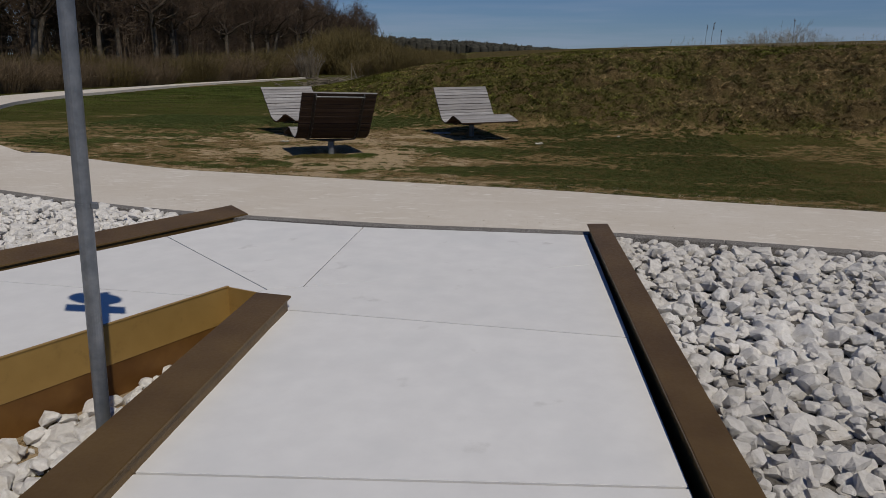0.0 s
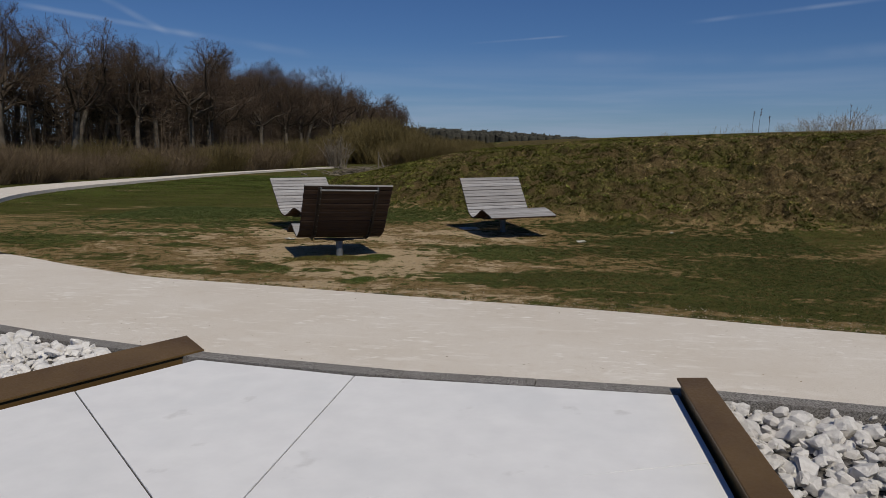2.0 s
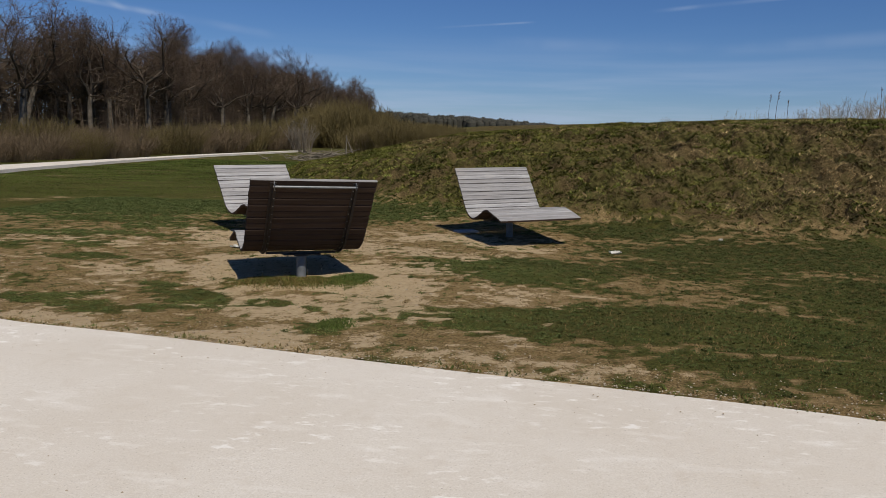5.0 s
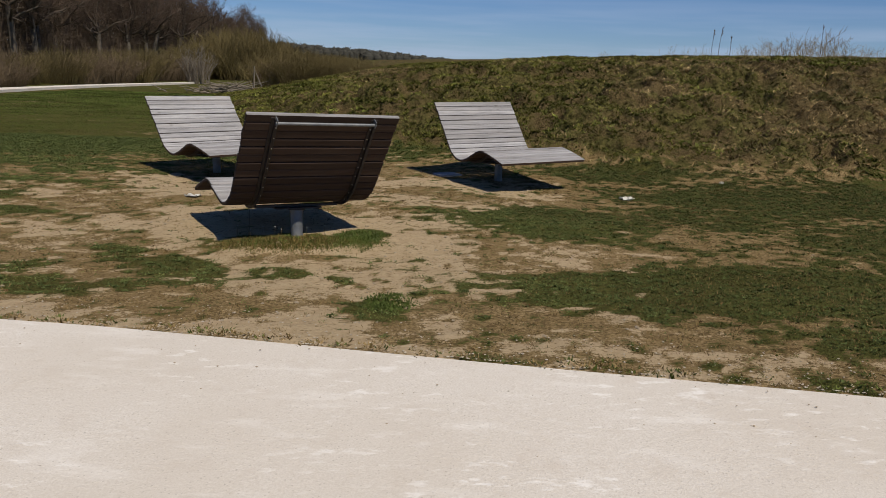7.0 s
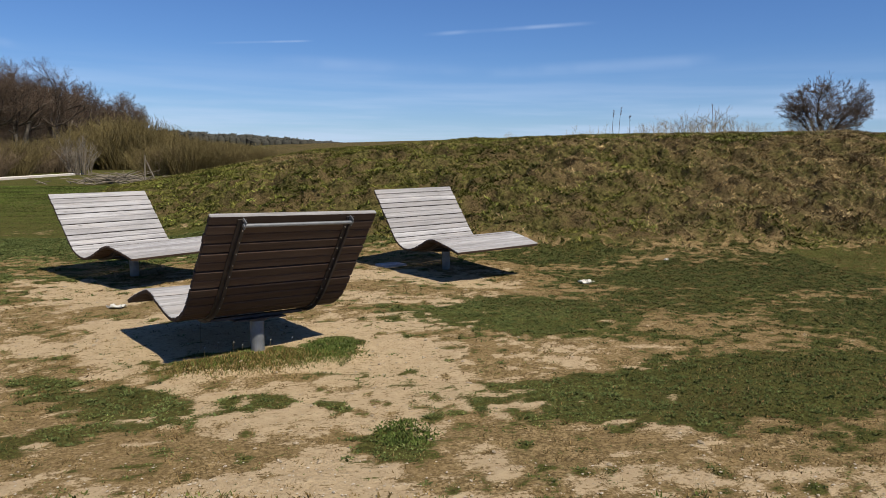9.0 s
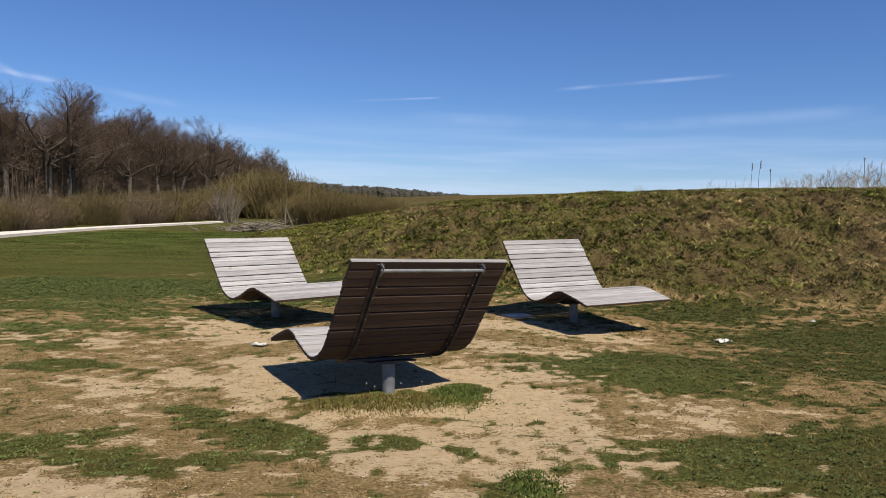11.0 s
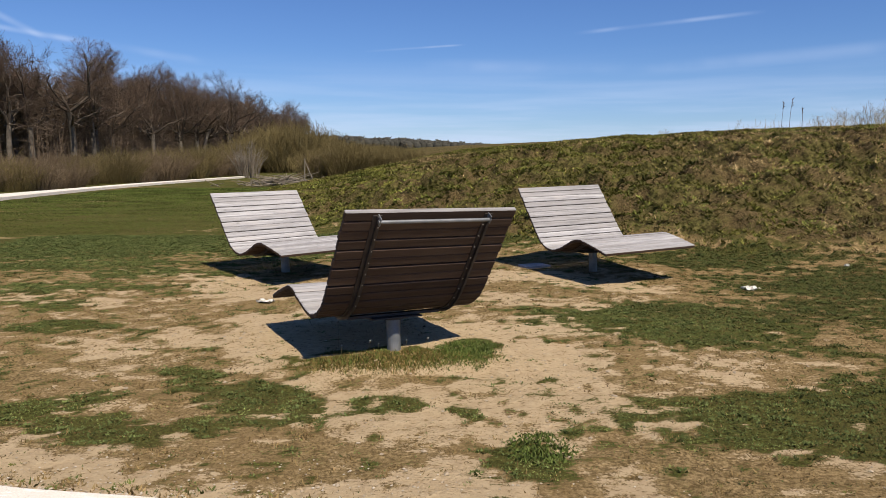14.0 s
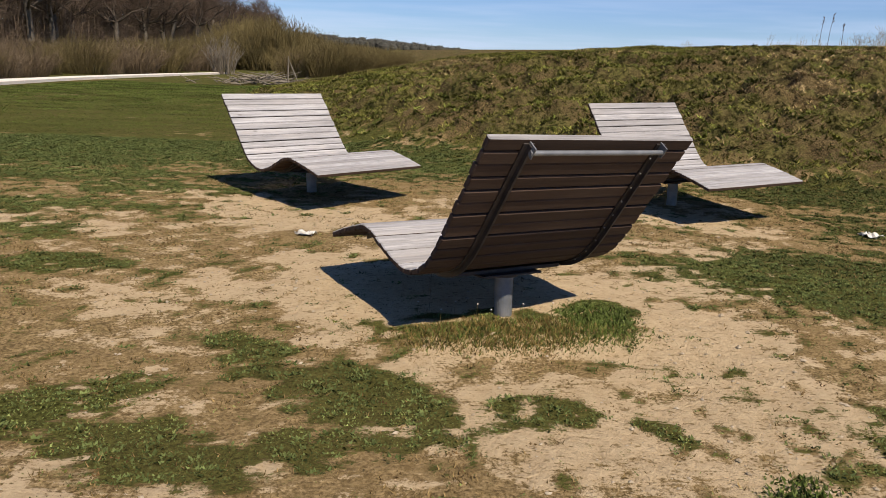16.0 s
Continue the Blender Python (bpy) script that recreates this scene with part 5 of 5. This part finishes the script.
# far wooded ridge: rounded treetops with a few pointed ones between
g = np.random.default_rng(30)
tops = []
for _ in range(1100):
    az = g.uniform(-15, 4)
    r = g.uniform(330, 390)
    x, y = belt(az, r)
    top = 1.4 + r * np.interp(az, [-15, -11, -8, -3, 2.2, 4], [0.032, 0.0295, 0.0272, 0.0240, 0.0178, 0.012]) * (g.uniform(0.86, 1.0) + 0.09 * (g.uniform() < 0.12))
    w = g.uniform(1.0, 2.6)
    if g.uniform() < 0.15:
        tops.append((x, y, -0.3, x, y, top - 3.0, 1.3, 1.2))
        tops.append((x, y, top - 3.2, x, y, top + 0.4, 1.3, 0.05))
        continue
    tops.append((x, y, -0.3, x, y, top - 1.8, w, w))
    tops.append((x, y, top - 1.8, x + g.normal(0, 0.3), y, top - 0.7, w, w * 0.75))
    tops.append((x, y, top - 0.75, x + g.normal(0, 0.4), y, top, w * 0.75, 0.1))
    for _ in range(4):
        a = g.uniform(0, 6.28)
        tops.append((x + w * 0.5 * math.cos(a), y, top - 1.2, x + w * math.cos(a), y, top + g.uniform(-0.6, 0.3), 0.35, 0.1))
tagged(part("far_woods", tubes("far_woods", tops, 6), FAR_TREES), "dark wooded ridge on the horizon", "woods", kind="stuff")


# ---- white stones, last ----
def stone_mesh(seed):
    g = random.Random(seed)
    bm = bmesh.new()
    sx, sy, sz = g.uniform(0.8, 1.25), g.uniform(0.7, 1.0), g.uniform(0.5, 0.8)
    for _ in range(22):
        v = Vector((g.gauss(0, 1), g.gauss(0, 1), g.gauss(0, 1)))
        v = v / sum(abs(c) ** 2.6 for c in v) ** (1 / 2.6) * g.uniform(0.78, 0.98)
        bm.verts.new((v.x * sx, v.y * sy, v.z * sz))
    out = bmesh.ops.convex_hull(bm, input=bm.verts[:])
    bmesh.ops.delete(bm, geom=[v for v in bm.verts if not v.link_faces], context="VERTS")
    bmesh.ops.recalc_face_normals(bm, faces=bm.faces)
    me = bpy.data.meshes.new("stone")
    bm.to_mesh(me)
    bm.free()
    me.materials.append(STONE)
    return me


def inside(p, poly):
    hit = False
    for (x0, y0), (x1, y1) in zip(poly, poly[1:] + poly[:1]):
        if (y0 > p[1]) != (y1 > p[1]) and p[0] < (x1 - x0) * (p[1] - y0) / (y1 - y0) + x0:
            hit = not hit
    return hit


stone_set = [stone_mesh(s) for s in range(18)]
stone_data = []
for me in stone_set:
    co = np.zeros(len(me.vertices) * 3, np.float32)
    me.vertices.foreach_get("co", co)
    stone_data.append((co.reshape(-1, 3), [tuple(p.vertices) for p in me.polygons]))


def stone_bed(name, poly, level, gap, label, near, seed):
    root = empty(name, pose(0, 0, 0), label, "stone bed", kind="structure")
    # sheet under the stones, coloured dark in place of gap shadows
    part("shaded_fill", prism(poly, -0.6, level - 0.055), BED, root)
    g = random.Random(seed)
    xs, ys = [p[0] for p in poly], [p[1] for p in poly]
    spots = []
    for layer, lift in ((0, -0.05), (1, -0.012)):
        y = min(ys)
        while y < max(ys):
            x = min(xs)
            while x < max(xs):
                p = (x + g.uniform(-0.5, 0.5) * gap, y + g.uniform(-0.5, 0.5) * gap)
                if inside(p, poly) and (layer == 0 or g.random() < 0.82):
                    size = min(max(g.gauss(0.048, 0.022), 0.02), 0.12)
                    spots.append((p[0], p[1], level + lift + g.uniform(-0.015, 0.02), size))
                x += gap
            y += gap
    cx, cy = near
    spots.sort(key=lambda s: (s[0] - cx) ** 2 + (s[1] - cy) ** 2)
    verts, faces = [], []
    for i, (x, y, z, size) in enumerate(spots):
        k = g.randrange(len(stone_set))
        m = Matrix.Translation((x, y, z)) @ Euler((g.uniform(-0.5, 0.5), g.uniform(-0.5, 0.5), g.uniform(0, 6.28))).to_matrix().to_4x4() @ Matrix.Scale(size, 4)
        if i < 290:
            ob = new("stone", stone_set[k])
            ob.parent = root
            ob.matrix_basis = m
        else:
            co, fs = stone_data[k]
            mm = np.array(m)
            base = len(verts)
            verts.extend(map(tuple, co @ mm[:3, :3].T + mm[:3, 3]))
            faces.extend(tuple(base + j for j in f) for f in fs)
    if verts:
        me = bpy.data.meshes.new("stones")
        me.from_pydata(verts, [], faces)
        tagged(part("stones", me, STONE, root), kind="stuff")


stone_bed("stone_bed", [(0.74, 6.33), (2.9, 6.03), (5.2, 5.55), (5.2, 0.6), (0.90, 0.6)], -0.01, 0.088, "bed of coarse broken white limestone beside the footpath", (1.3, 4.2), 1)
stone_bed("stone_bed", [(-3.38, 6.72), (-3.5, 6.75), (-5.81, 7.36), (-7.6, 8.1), (-7.6, 2.2), (-5.68, 2.2)], -0.075, 0.088, "bed of broken white limestone beside a bronze rail", (-3.6, 6.0), 2)
stone_bed("stone_bed", [(-1.76, 3.93), (-1.70, -0.6), (-4.2, -0.6), (-2.03, 3.90)], -0.34, 0.088, "sunken bed of white limestone around the sign post", (-2.0, 2.6), 3)
